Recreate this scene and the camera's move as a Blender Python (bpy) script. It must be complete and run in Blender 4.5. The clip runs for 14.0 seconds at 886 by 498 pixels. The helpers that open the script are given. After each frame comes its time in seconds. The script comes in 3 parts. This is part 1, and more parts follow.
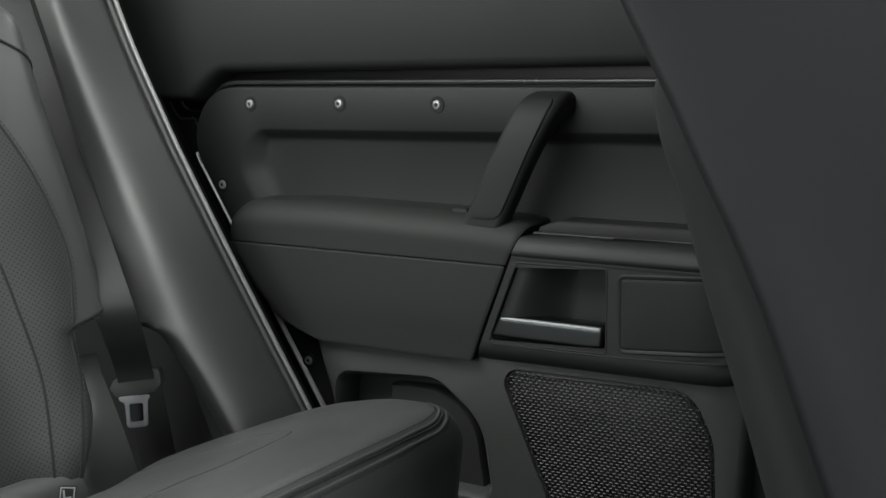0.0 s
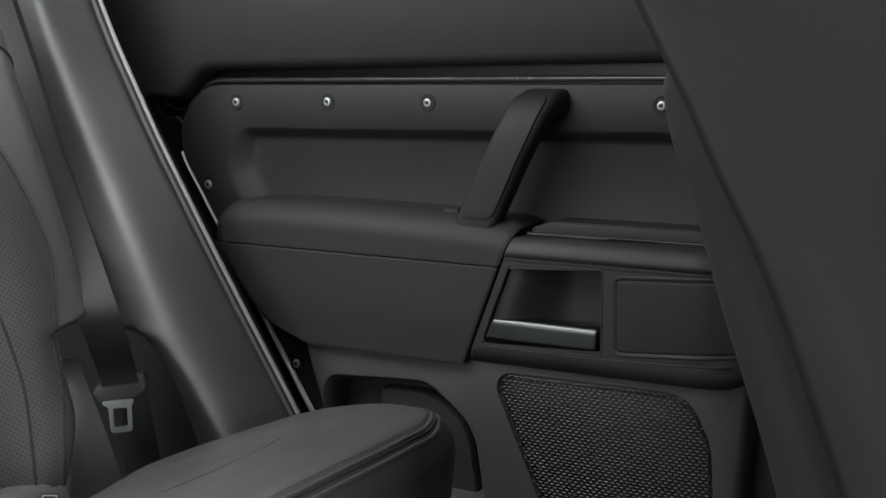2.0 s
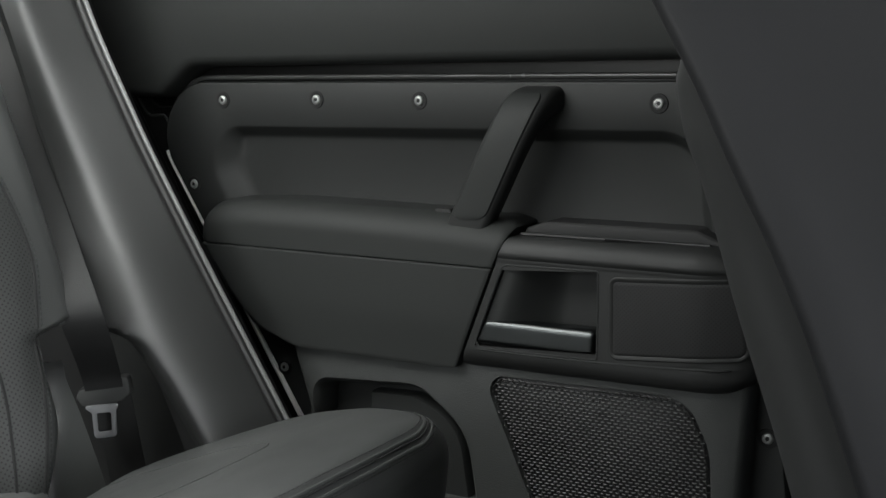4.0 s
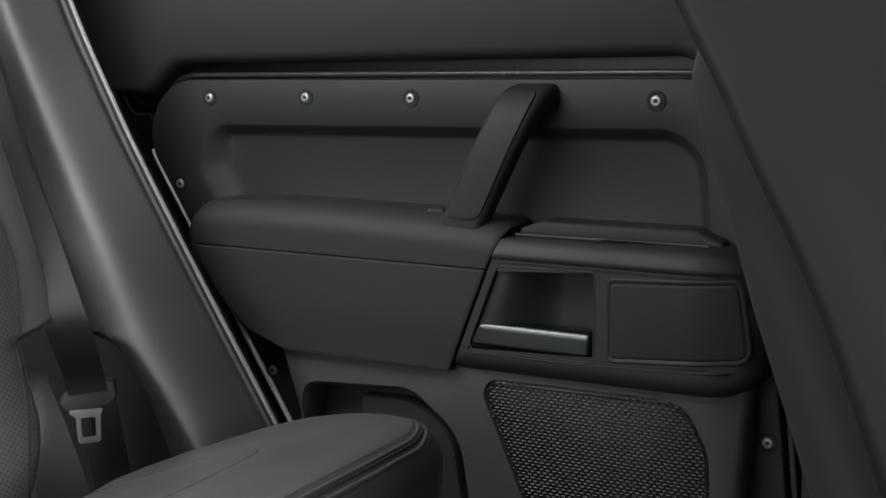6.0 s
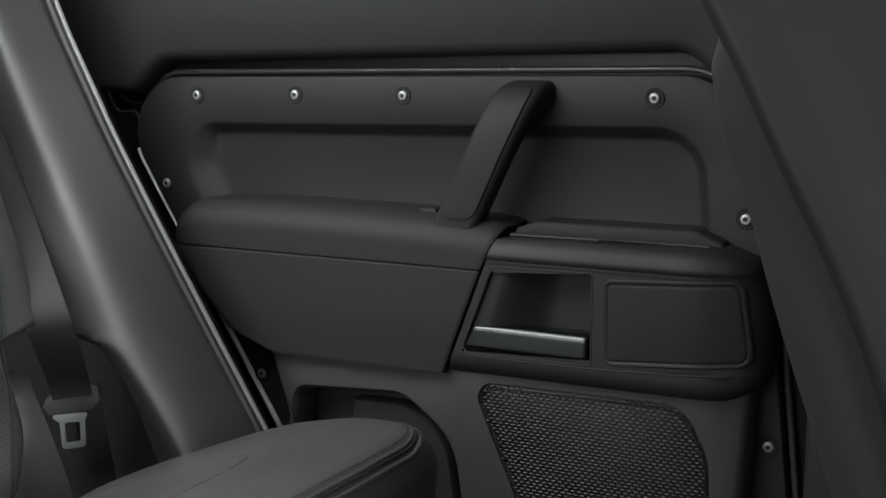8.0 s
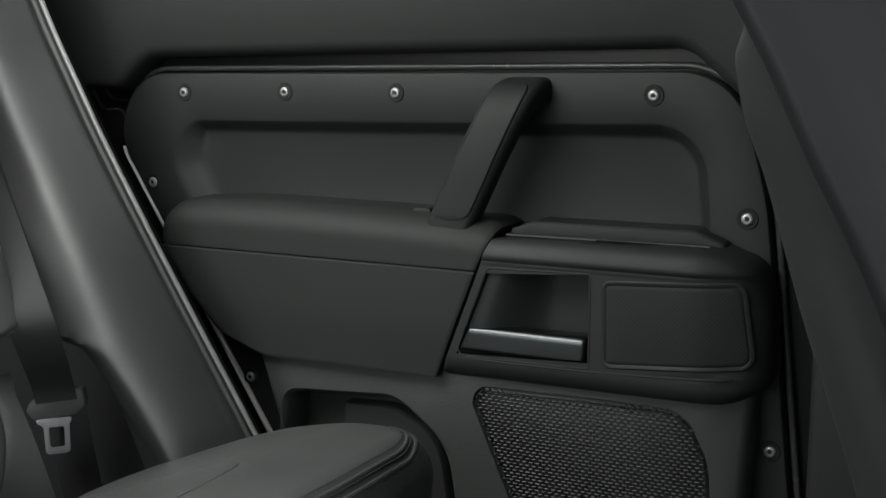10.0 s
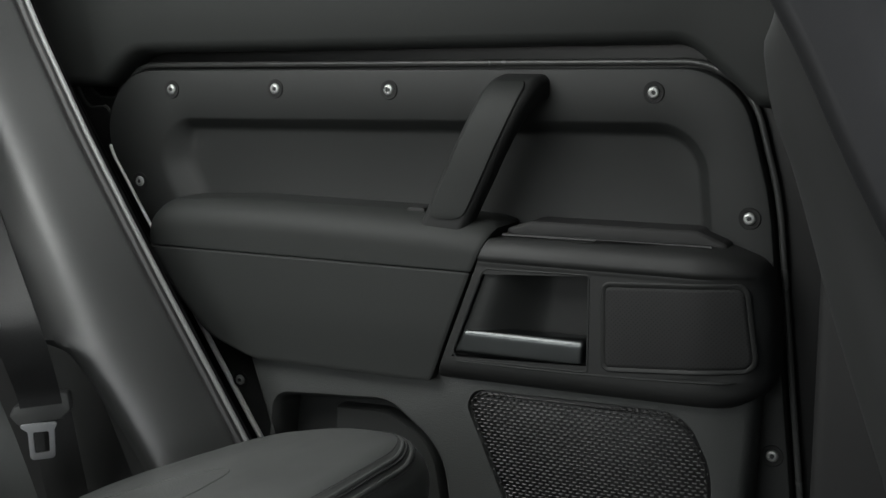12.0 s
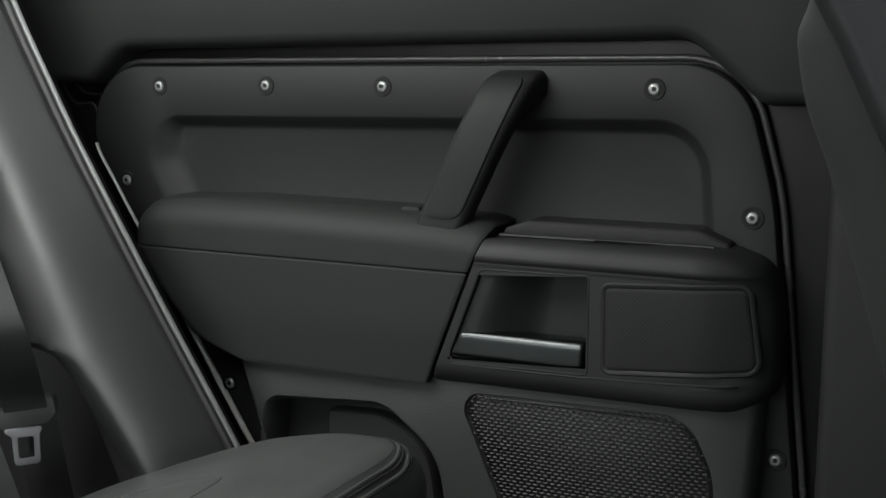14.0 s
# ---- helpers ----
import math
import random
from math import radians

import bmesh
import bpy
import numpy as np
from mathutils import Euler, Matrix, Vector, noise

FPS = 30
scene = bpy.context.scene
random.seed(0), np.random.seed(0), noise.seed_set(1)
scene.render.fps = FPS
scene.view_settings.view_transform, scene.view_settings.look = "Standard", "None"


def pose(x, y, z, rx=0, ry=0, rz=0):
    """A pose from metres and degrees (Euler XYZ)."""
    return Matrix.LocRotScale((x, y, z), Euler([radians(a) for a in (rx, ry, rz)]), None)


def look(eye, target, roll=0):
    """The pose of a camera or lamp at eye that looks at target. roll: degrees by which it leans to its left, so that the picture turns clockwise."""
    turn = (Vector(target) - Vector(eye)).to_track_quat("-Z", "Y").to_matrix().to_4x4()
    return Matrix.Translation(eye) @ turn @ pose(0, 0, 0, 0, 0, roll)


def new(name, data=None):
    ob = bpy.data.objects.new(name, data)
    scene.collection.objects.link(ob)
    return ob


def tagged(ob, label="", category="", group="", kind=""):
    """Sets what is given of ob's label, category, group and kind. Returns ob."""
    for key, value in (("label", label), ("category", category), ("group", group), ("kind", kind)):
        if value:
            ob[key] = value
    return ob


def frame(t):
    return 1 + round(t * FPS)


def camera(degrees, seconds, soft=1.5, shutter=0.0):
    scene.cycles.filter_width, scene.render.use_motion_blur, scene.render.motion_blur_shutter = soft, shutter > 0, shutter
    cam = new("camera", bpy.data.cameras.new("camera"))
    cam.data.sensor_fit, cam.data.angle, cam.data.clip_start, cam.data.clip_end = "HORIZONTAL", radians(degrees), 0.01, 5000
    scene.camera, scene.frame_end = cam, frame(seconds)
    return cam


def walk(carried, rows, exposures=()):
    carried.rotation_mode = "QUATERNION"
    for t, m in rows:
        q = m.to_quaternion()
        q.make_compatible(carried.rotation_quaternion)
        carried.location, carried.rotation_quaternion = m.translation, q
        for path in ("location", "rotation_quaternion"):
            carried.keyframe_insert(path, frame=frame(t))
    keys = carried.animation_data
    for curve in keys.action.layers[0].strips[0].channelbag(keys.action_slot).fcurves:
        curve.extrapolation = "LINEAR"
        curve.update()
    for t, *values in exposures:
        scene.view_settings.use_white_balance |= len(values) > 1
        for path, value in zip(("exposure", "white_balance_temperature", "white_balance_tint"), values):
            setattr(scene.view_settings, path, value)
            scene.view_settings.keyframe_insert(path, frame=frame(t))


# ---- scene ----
cam = camera(41.0, 14.0)
PATH = [
    (0, (0.3045, 0.0540, 0.8732), (-0.7260, 1.7397, 0.5648), -0.34),
    (0.5, (0.2983, 0.0601, 0.8719), (-0.7268, 1.7491, 0.5638), -0.33),
    (1, (0.2921, 0.0661, 0.8706), (-0.7277, 1.7586, 0.5629), -0.31),
    (1.5, (0.2860, 0.0722, 0.8693), (-0.7285, 1.7680, 0.5620), -0.29),
    (2, (0.2798, 0.0782, 0.8680), (-0.7293, 1.7773, 0.5610), -0.27),
    (2.5, (0.2736, 0.0842, 0.8668), (-0.7301, 1.7866, 0.5601), -0.26),
    (3, (0.2674, 0.0902, 0.8655), (-0.7309, 1.7959, 0.5591), -0.24),
    (5.5, (0.2363, 0.1199, 0.8595), (-0.7348, 1.8416, 0.5541), -0.15),
    (6, (0.2300, 0.1258, 0.8584), (-0.7355, 1.8506, 0.5531), -0.14),
    (6.5, (0.2238, 0.1317, 0.8572), (-0.7363, 1.8595, 0.5520), -0.12),
    (7, (0.2175, 0.1375, 0.8561), (-0.7371, 1.8685, 0.5510), -0.10),
    (7.5, (0.2113, 0.1434, 0.8550), (-0.7378, 1.8774, 0.5499), -0.09),
    (8, (0.2050, 0.1492, 0.8539), (-0.7386, 1.8862, 0.5489), -0.07),
    (10.5, (0.1737, 0.1782, 0.8485), (-0.7422, 1.9298, 0.5433), 0.02),
    (11, (0.1674, 0.1839, 0.8475), (-0.7430, 1.9384, 0.5422), 0.03),
    (11.5, (0.1611, 0.1897, 0.8465), (-0.7437, 1.9470, 0.5410), 0.05),
    (12, (0.1548, 0.1954, 0.8455), (-0.7444, 1.9555, 0.5399), 0.07),
    (12.5, (0.1485, 0.2011, 0.8446), (-0.7451, 1.9640, 0.5387), 0.08),
    (13, (0.1422, 0.2068, 0.8436), (-0.7458, 1.9724, 0.5375), 0.10),
    (13.5, (0.1359, 0.2124, 0.8427), (-0.7465, 1.9808, 0.5363), 0.12),
    (14, (0.1296, 0.2181, 0.8417), (-0.7472, 1.9892, 0.5351), 0.14),
]
walk(cam, [(t, look(eye, target, roll)) for t, eye, target, roll in PATH])

# ---- light ----
world = bpy.data.worlds.new("world")
scene.world = world
world.use_nodes = True
wn = world.node_tree
sky = wn.nodes.new("ShaderNodeTexSky")
sky.sky_type, sky.sun_disc = "NISHITA", False
sky.sun_elevation, sky.sun_rotation = radians(50), radians(200)
wn.nodes["Background"].inputs["Strength"].default_value = 0.05
wn.links.new(sky.outputs["Color"], wn.nodes["Background"].inputs["Color"])


def area_lamp(name, m, sx, sy, watts, colour):
    data = bpy.data.lights.new(name, "AREA")
    data.shape, data.size, data.size_y, data.energy, data.color = "RECTANGLE", sx, sy, watts, colour
    ob = new(name, data)
    ob.matrix_world = m
    return ob


# unseen lamps, added overhead, at the opposite side, over the door and ahead
area_lamp("roof_added_lamp", pose(-1.06, 0.62, 1.335), 1.04, 0.78, 20.0, (0.98, 1.0, 0.97))
area_lamp("opposite_side_added_lamp", pose(-0.95, -0.62, 0.98, 84, 0, 0), 1.0, 0.52, 7.0, (0.97, 1.0, 0.985))
area_lamp("over_door_added_lamp", pose(-0.85, 1.535, 1.15, -75, 0, 0), 0.8, 0.22, 1.5, (0.97, 1.0, 0.99))
area_lamp("front_added_lamp", pose(1.72, -0.29, 1.02, 0, 80, 0), 0.42, 0.56, 44.0, (0.95, 0.98, 1.0))


# ---- materials ----
def material(name, base, rough=0.6, metal=0.0, grain=900.0, bump=0.2, spots=0.15, spec=0.5, kind="noise"):
    """A surface with fine relief (grain: features per metre) and faint large-scale unevenness."""
    m = bpy.data.materials.new(name)
    m.use_nodes = True
    t = m.node_tree
    b = t.nodes["Principled BSDF"]
    co = t.nodes.new("ShaderNodeTexCoord")
    big = t.nodes.new("ShaderNodeTexNoise")
    big.inputs["Scale"].default_value, big.inputs["Detail"].default_value = 9.0, 4.0
    t.links.new(co.outputs["Object"], big.inputs["Vector"])
    if kind == "noise":
        fine = t.nodes.new("ShaderNodeTexNoise")
        fine.inputs["Scale"].default_value, fine.inputs["Detail"].default_value = grain, 2.0
        height = fine.outputs["Fac"]
    else:
        fine = t.nodes.new("ShaderNodeTexVoronoi")
        fine.inputs["Scale"].default_value = grain
        height = fine.outputs["Distance"]
    t.links.new(co.outputs["Object"], fine.inputs["Vector"])
    mix = t.nodes.new("ShaderNodeMix")
    mix.data_type = "RGBA"
    mix.inputs["A"].default_value = (*[c * (1 - spots) for c in base], 1)
    mix.inputs["B"].default_value = (*[c * (1 + spots) for c in base], 1)
    t.links.new(big.outputs["Fac"], mix.inputs["Factor"])
    t.links.new(mix.outputs["Result"], b.inputs["Base Color"])
    rr = t.nodes.new("ShaderNodeMapRange")
    rr.inputs["To Min"].default_value, rr.inputs["To Max"].default_value = rough - 0.07, min(1.0, rough + 0.07)
    t.links.new(big.outputs["Fac"], rr.inputs["Value"])
    t.links.new(rr.outputs["Result"], b.inputs["Roughness"])
    bu = t.nodes.new("ShaderNodeBump")
    bu.inputs["Strength"].default_value, bu.inputs["Distance"].default_value = bump, 0.3 / grain
    t.links.new(height, bu.inputs["Height"])
    t.links.new(bu.outputs["Normal"], b.inputs["Normal"])
    b.inputs["Metallic"].default_value = metal
    b.inputs["Specular IOR Level"].default_value = spec
    return m


def perforated(name, base, pitch, rough, upright=False):
    """A surface with rows of small holes, laid out by its UV map or, upright, by x and z."""
    m = material(name, base, rough, 0, 700.0, 0.25, kind="voronoi")
    t = m.node_tree
    b = t.nodes["Principled BSDF"]
    co = t.nodes.new("ShaderNodeTexCoord")
    mp = t.nodes.new("ShaderNodeMapping")
    mp.inputs["Rotation"].default_value = (0, 0, radians(45))
    uv = t.nodes.new("ShaderNodeVectorMath")
    uv.operation = "SCALE"
    uv.inputs["Scale"].default_value = 1 / pitch
    if upright:
        sp, cb = t.nodes.new("ShaderNodeSeparateXYZ"), t.nodes.new("ShaderNodeCombineXYZ")
        t.links.new(co.outputs["Object"], sp.inputs[0])
        t.links.new(sp.outputs["X"], cb.inputs["X"])
        t.links.new(sp.outputs["Z"], cb.inputs["Y"])
        t.links.new(cb.outputs[0], mp.inputs["Vector"])
    else:
        t.links.new(co.outputs["UV"], mp.inputs["Vector"])
    t.links.new(mp.outputs["Vector"], uv.inputs[0])
    fr = t.nodes.new("ShaderNodeVectorMath")
    fr.operation = "FRACTION"
    t.links.new(uv.outputs["Vector"], fr.inputs[0])
    di = t.nodes.new("ShaderNodeVectorMath")
    di.operation = "DISTANCE"
    di.inputs[1].default_value = (0.5, 0.5, 0)
    t.links.new(fr.outputs["Vector"], di.inputs[0])
    hole = t.nodes.new("ShaderNodeMapRange")
    hole.inputs["From Min"].default_value, hole.inputs["From Max"].default_value = 0.17, 0.24
    t.links.new(di.outputs["Value"], hole.inputs["Value"])
    old = b.inputs["Base Color"].links[0].from_socket
    mix = t.nodes.new("ShaderNodeMix")
    mix.data_type = "RGBA"
    mix.inputs["A"].default_value = (0.004, 0.004, 0.004, 1)
    t.links.new(hole.outputs["Result"], mix.inputs["Factor"])
    t.links.new(old, mix.inputs["B"])
    t.links.new(mix.outputs["Result"], b.inputs["Base Color"])
    return m


LEATHER = material("black_leather", (0.062, 0.0643, 0.0628), 0.36, 0, 620.0, 0.28, 0.15, 0.7, kind="voronoi")
FINE = material("fine_grain_leather", (0.062, 0.0643, 0.0628), 0.41, 0, 420.0, 0.45, 0.1, 0.6, kind="voronoi")
# front seat side: darker than the shell, shade beside the ridge put into the colour
SHADED_SIDE = material("shaded_smooth_leather", (0.0145, 0.0147, 0.0160), 0.5, 0, 900.0, 0.06, 0.06, 0.4)
SHELL = material("soft_shell_trim", (0.026, 0.0268, 0.0264), 0.6, 0, 1100.0, 0.12, 0.08, 0.35)
PERF = perforated("perforated_leather", (0.040, 0.0416, 0.0406), 0.0052, 0.45)
SOFT = material("soft_touch_trim", (0.027, 0.0289, 0.0277), 0.62, 0, 1100.0, 0.12, 0.08, 0.35)
HARD = material("moulded_plastic", (0.0235, 0.0248, 0.0241), 0.58, 0, 900.0, 0.15, 0.08, 0.4)
SURROUND = material("black_surround_plastic", (0.019, 0.0197, 0.0192), 0.58, 0, 700.0, 0.3, 0.08, 0.5)
GRAINED = material("grained_plastic", (0.060, 0.0627, 0.0612), 0.5, 0, 560.0, 0.75, 0.12, 0.45)
PILLAR = material("pillar_plastic", (0.021, 0.0217, 0.0212), 0.48, 0, 650.0, 0.28, 0.16, 1.0)
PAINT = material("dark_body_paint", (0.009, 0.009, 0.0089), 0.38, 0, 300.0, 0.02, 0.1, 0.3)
RUBBER = material("black_rubber", (0.02, 0.02, 0.02), 0.5, 0, 500.0, 0.1)
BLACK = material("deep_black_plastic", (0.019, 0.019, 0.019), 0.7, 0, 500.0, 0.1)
STEEL = material("brushed_steel", (0.55, 0.56, 0.55), 0.45, 0.75, 900.0, 0.05)
SATIN = material("satin_dark_metal", (0.10, 0.106, 0.106), 0.34, 1.0, 900.0, 0.04, 0.05)
CHROME = material("polished_steel", (0.72, 0.73, 0.75), 0.34, 0.6, 900.0, 0.03)
WEB = material("belt_webbing", (0.040, 0.0405, 0.040), 0.75, 0, 500.0, 0.4, 0.15, 0.3)
GRILLE = material("black_coated_metal", (0.024, 0.0245, 0.024), 0.5, 0, 900.0, 0.05, 0.1, 0.6)
CLOTH = perforated("speaker_cloth", (0.019, 0.019, 0.0192), 0.0036, 0.75, True)
THREAD = material("dark_thread", (0.036, 0.037, 0.036), 0.8, 0, 900.0, 0.1)
GROOVE = material("dark_seam", (0.012, 0.012, 0.012), 0.8, 0, 900.0, 0.1)
# bead and folds: paler than the body paint, to carry their highlight
LIT_EDGE = material("glossy_highlight_paint", (0.06, 0.061, 0.06), 0.25, 0, 300.0, 0.02, 0.1, 0.6)
# flange: paler still, its glint painted as base colour
LIT_FLANGE = material("flange_glint_paint", (0.16, 0.162, 0.16), 0.3, 0, 300.0, 0.02, 0.1, 0.6)
BRIGHT = material("pale_metal_edge", (0.72, 0.72, 0.71), 0.4, 0.15, 600.0, 0.05)
GRIP = material("grey_grip_plastic", (0.085, 0.087, 0.085), 0.5, 0, 900.0, 0.1, 0.08, 0.4)
WHITE = material("white_print", (0.5, 0.5, 0.5), 0.5)
CARPET = material("black_carpet", (0.022, 0.022, 0.022), 0.95, 0, 350.0, 0.9)
# unseen linings, kept pale as reflectors that fill the shadows
BOUNCE_LINING = material("grey_bounce_lining", (0.42, 0.425, 0.42), 0.95, 0, 500.0, 0.3)
GLASS = bpy.data.materials.new("tinted_glass")
GLASS.use_nodes = True
g = GLASS.node_tree.nodes["Principled BSDF"]
g.inputs["Base Color"].default_value = (0.02, 0.02, 0.02, 1)
g.inputs["Roughness"].default_value = 0.05


# ---- shaping helpers ----
def part(name, bm, mat, parent=None, label="", smooth=True):
    """Links a bmesh as one mesh object, under a thing or a part."""
    bmesh.ops.recalc_face_normals(bm, faces=bm.faces)
    me = bpy.data.meshes.new(name)
    bm.to_mesh(me)
    bm.free()
    me.materials.append(mat)
    if smooth:
        for p in me.polygons:
            p.use_smooth = True
        me.set_sharp_from_angle(angle=radians(38))
    ob = new(name, me)
    if parent:
        ob.parent = parent
    return tagged(ob, label)


def thing(name, label, category, group="", kind="", at=(0, 0, 0)):
    ob = new(name)
    ob.empty_display_size = 0.05
    return tagged(ob, label, category, group, kind)


def rounded(corners, n=8):
    """A closed outline from corners (u, v, radius)."""
    out = []
    k = len(corners)
    for i in range(k):
        p = Vector(corners[i][:2])
        r = corners[i][2]
        a = Vector(corners[i - 1][:2]) - p
        b = Vector(corners[(i + 1) % k][:2]) - p
        la, lb = a.length, b.length
        a.normalize(), b.normalize()
        half = math.acos(max(-1, min(1, a.dot(b)))) / 2
        if r <= 0 or half > 1.55:
            out.append(p)
            continue
        d = min(r / math.tan(half), la * 0.49, lb * 0.49)
        rr = d * math.tan(half)
        c = p + (a + b).normalized() * (rr / math.sin(half))
        s, e = p + a * d - c, p + b * d - c
        for j in range(n + 1):
            w = s.lerp(e, j / n)
            out.append(c + w.normalized() * rr if w.length > 1e-9 else c)
    return out


def densify(loop, step):
    out = []
    for i, p in enumerate(loop):
        q = loop[(i + 1) % len(loop)]
        m = max(1, int((q - p).length / step))
        out += [p.lerp(q, j / m) for j in range(m)]
    return out


def turning(loop):
    return sum(loop[i - 1].x * loop[i].y - loop[i].x * loop[i - 1].y for i in range(len(loop)))


def inset(loop, d, weight=None):
    """The outline moved inwards by d; weight(nx, nz) scales it by the outward direction."""
    k = len(loop)
    sign = 1 if turning(loop) > 0 else -1
    out = []
    for i in range(k):
        e = loop[(i + 1) % k] - loop[i - 1]
        nrm = Vector((e.y, -e.x)).normalized() * sign
        w = weight(nrm.x, nrm.y) if weight else 1.0
        out.append(loop[i] - nrm * d * w)
    return out


def ring(bm, loop, y):
    """An outline in x and z at the depth y (a number, or a function of x and z)."""
    return [bm.verts.new((p.x, y(p.x, p.y) if callable(y) else y, p.y)) for p in loop]


def bridge(bm, a, b):
    k = len(a)
    for i in range(k):
        bm.faces.new((a[i], a[(i + 1) % k], b[(i + 1) % k], b[i]))


def fill(bm, *loops):
    edges = []
    for lp in loops:
        for i in range(len(lp)):
            e = bm.edges.get((lp[i - 1], lp[i])) or bm.edges.new((lp[i - 1], lp[i]))
            edges.append(e)
    bmesh.ops.triangle_fill(bm, use_beauty=True, use_dissolve=False, edges=edges)


def pad(loop, profile, weight=None, holes=(), bm=None):
    """A padded panel: rings of (inset, depth) from the back to the front, the front closed but for holes."""
    bm = bm or bmesh.new()
    last = None
    for d, y in profile:
        r = ring(bm, inset(loop, d, weight), y)
        if last:
            bridge(bm, last, r)
        last = r
    inner = []
    for hole, prof, *slope in holes:
        rim = None
        prev = None
        for d, y in prof:
            r = ring(bm, inset(hole, d, *slope), y)
            rim = rim or r
            if prev:
                bridge(bm, prev, r)
            prev = r
        fill(bm, prev)
        inner.append(rim)
    fill(bm, last, *inner)
    return bm


def span(loop, z):
    """The outline's first and last x at the height z."""
    xs = []
    for i in range(len(loop)):
        a, b = loop[i - 1], loop[i]
        if (a.y > z) != (b.y > z):
            xs.append(a.x + (b.x - a.x) * (z - a.y) / (b.y - a.y))
    return min(xs), max(xs)


def ease(i, n):
    """Steps from 0 to 1 that crowd at both ends."""
    t = i / n
    return 0.35 * t + 0.65 * (0.5 - 0.5 * math.cos(math.pi * t))


def moulding(loop, depth, yback, zn=26, xn=60, hole=None, floor=0.0):
    """A curved front over an outline: depth(x, z, from_left, from_right, from_bottom, from_top); an opening may be left free."""
    bm = bmesh.new()
    z0, z1 = min(p.y for p in loop) + 1e-5, max(p.y for p in loop) - 1e-5
    if hole:
        h0, h1 = min(p.y for p in hole) + 1e-5, max(p.y for p in hole) - 1e-5
        zs = [lerp(z0, h0, ease(i, 10)) for i in range(10)] + [lerp(h0, h1, i / 14) for i in range(14)] + [lerp(h1, z1, ease(i, 16)) for i in range(17)]
        rows_in = range(10, 24)
    else:
        zs = [lerp(z0, z1, ease(i, zn)) for i in range(zn + 1)]
        rows_in = ()
    grid = []
    for z in zs:
        xl, xr = span(loop, z)
        if hole:
            a, b = span(hole, min(max(z, h0), h1))
            xs = [lerp(xl, a, ease(i, 8)) for i in range(8)] + [lerp(a, b, i / 14) for i in range(14)] + [lerp(b, xr, ease(i, 26)) for i in range(27)]
        else:
            xs = [lerp(xl, xr, ease(i, xn)) for i in range(xn + 1)]
        grid.append([bm.verts.new((x, depth(x, z, x - xl, xr - x, z - z0, z1 - z), z)) for x in xs])
    inner = set()
    for i in range(len(zs) - 1):
        for j in range(len(grid[0]) - 1):
            if hole and i in rows_in and 8 <= j < 22:
                inner.update((grid[i][j], grid[i + 1][j], grid[i][j + 1], grid[i + 1][j + 1]))
                continue
            bm.faces.new((grid[i][j], grid[i][j + 1], grid[i + 1][j + 1], grid[i + 1][j]))
    bmesh.ops.delete(bm, geom=[v for v in bm.verts if not v.link_faces], context="VERTS")
    inner = {v for v in inner if v.is_valid}
    rim = [e for e in bm.edges if e.is_boundary]
    made = bmesh.ops.extrude_edge_only(bm, edges=rim)["geom"]
    for v in made:
        if isinstance(v, bmesh.types.BMVert):
            near = any(e.other_vert(v) in inner for e in v.link_edges)
            v.co.y = floor if near else yback
    if hole:
        loop_edges = [e for e in made if isinstance(e, bmesh.types.BMEdge) and all(abs(v.co.y - floor) < 1e-6 for v in e.verts)]
        bmesh.ops.triangle_fill(bm, use_beauty=True, edges=loop_edges)
    return bm


def quarter(d, r):
    """How far a rounded edge of radius r falls back at the distance d from it."""
    return r - math.sqrt(max(0.0, r * r - (r - min(d, r)) ** 2))


def tube(points, radius, sides=8, closed=False, flat=1.0):
    """A round bead along points."""
    bm = bmesh.new()
    k = len(points)
    rings = []
    for i, p in enumerate(points):
        p = Vector(p)
        a = Vector(points[i - 1] if (i or closed) else points[0])
        b = Vector(points[(i + 1) % k] if (i < k - 1 or closed) else points[-1])
        d = (b - a).normalized()
        side = d.cross(Vector((0.13, -1, 0.21))).normalized()
        up = d.cross(side)
        rings.append([bm.verts.new(p + (side * math.cos(s) + up * math.sin(s) * flat) * radius)
                      for s in (2 * math.pi * j / sides for j in range(sides))])
    for i in range(k if closed else k - 1):
        bridge(bm, rings[i], rings[(i + 1) % k])
    if not closed:
        bm.faces.new(rings[0]), bm.faces.new(rings[-1])
    return bm


def spline(points, n=8):
    """A smooth curve through the points."""
    pts = [Vector(p) for p in points]
    out = []
    for i in range(len(pts) - 1):
        a, b, c, d = pts[max(i - 1, 0)], pts[i], pts[i + 1], pts[min(i + 2, len(pts) - 1)]
        for j in range(n):
            t = j / n
            out.append(0.5 * ((2 * b) + (c - a) * t + (2 * a - 5 * b + 4 * c - d) * t * t + (3 * b - a - 3 * c + d) * t ** 3))
    return out + [pts[-1]]


def box(x0, x1, y0, y1, z0, z1, bevel=0.0):
    bm = bmesh.new()
    bmesh.ops.create_cube(bm, size=1)
    for v in bm.verts:
        v.co = Vector(((x0 + x1) / 2 + v.co.x * (x1 - x0), (y0 + y1) / 2 + v.co.y * (y1 - y0), (z0 + z1) / 2 + v.co.z * (z1 - z0)))
    if bevel:
        bmesh.ops.bevel(bm, geom=bm.edges[:], offset=bevel, segments=3, profile=0.5, affect="EDGES")
    return bm


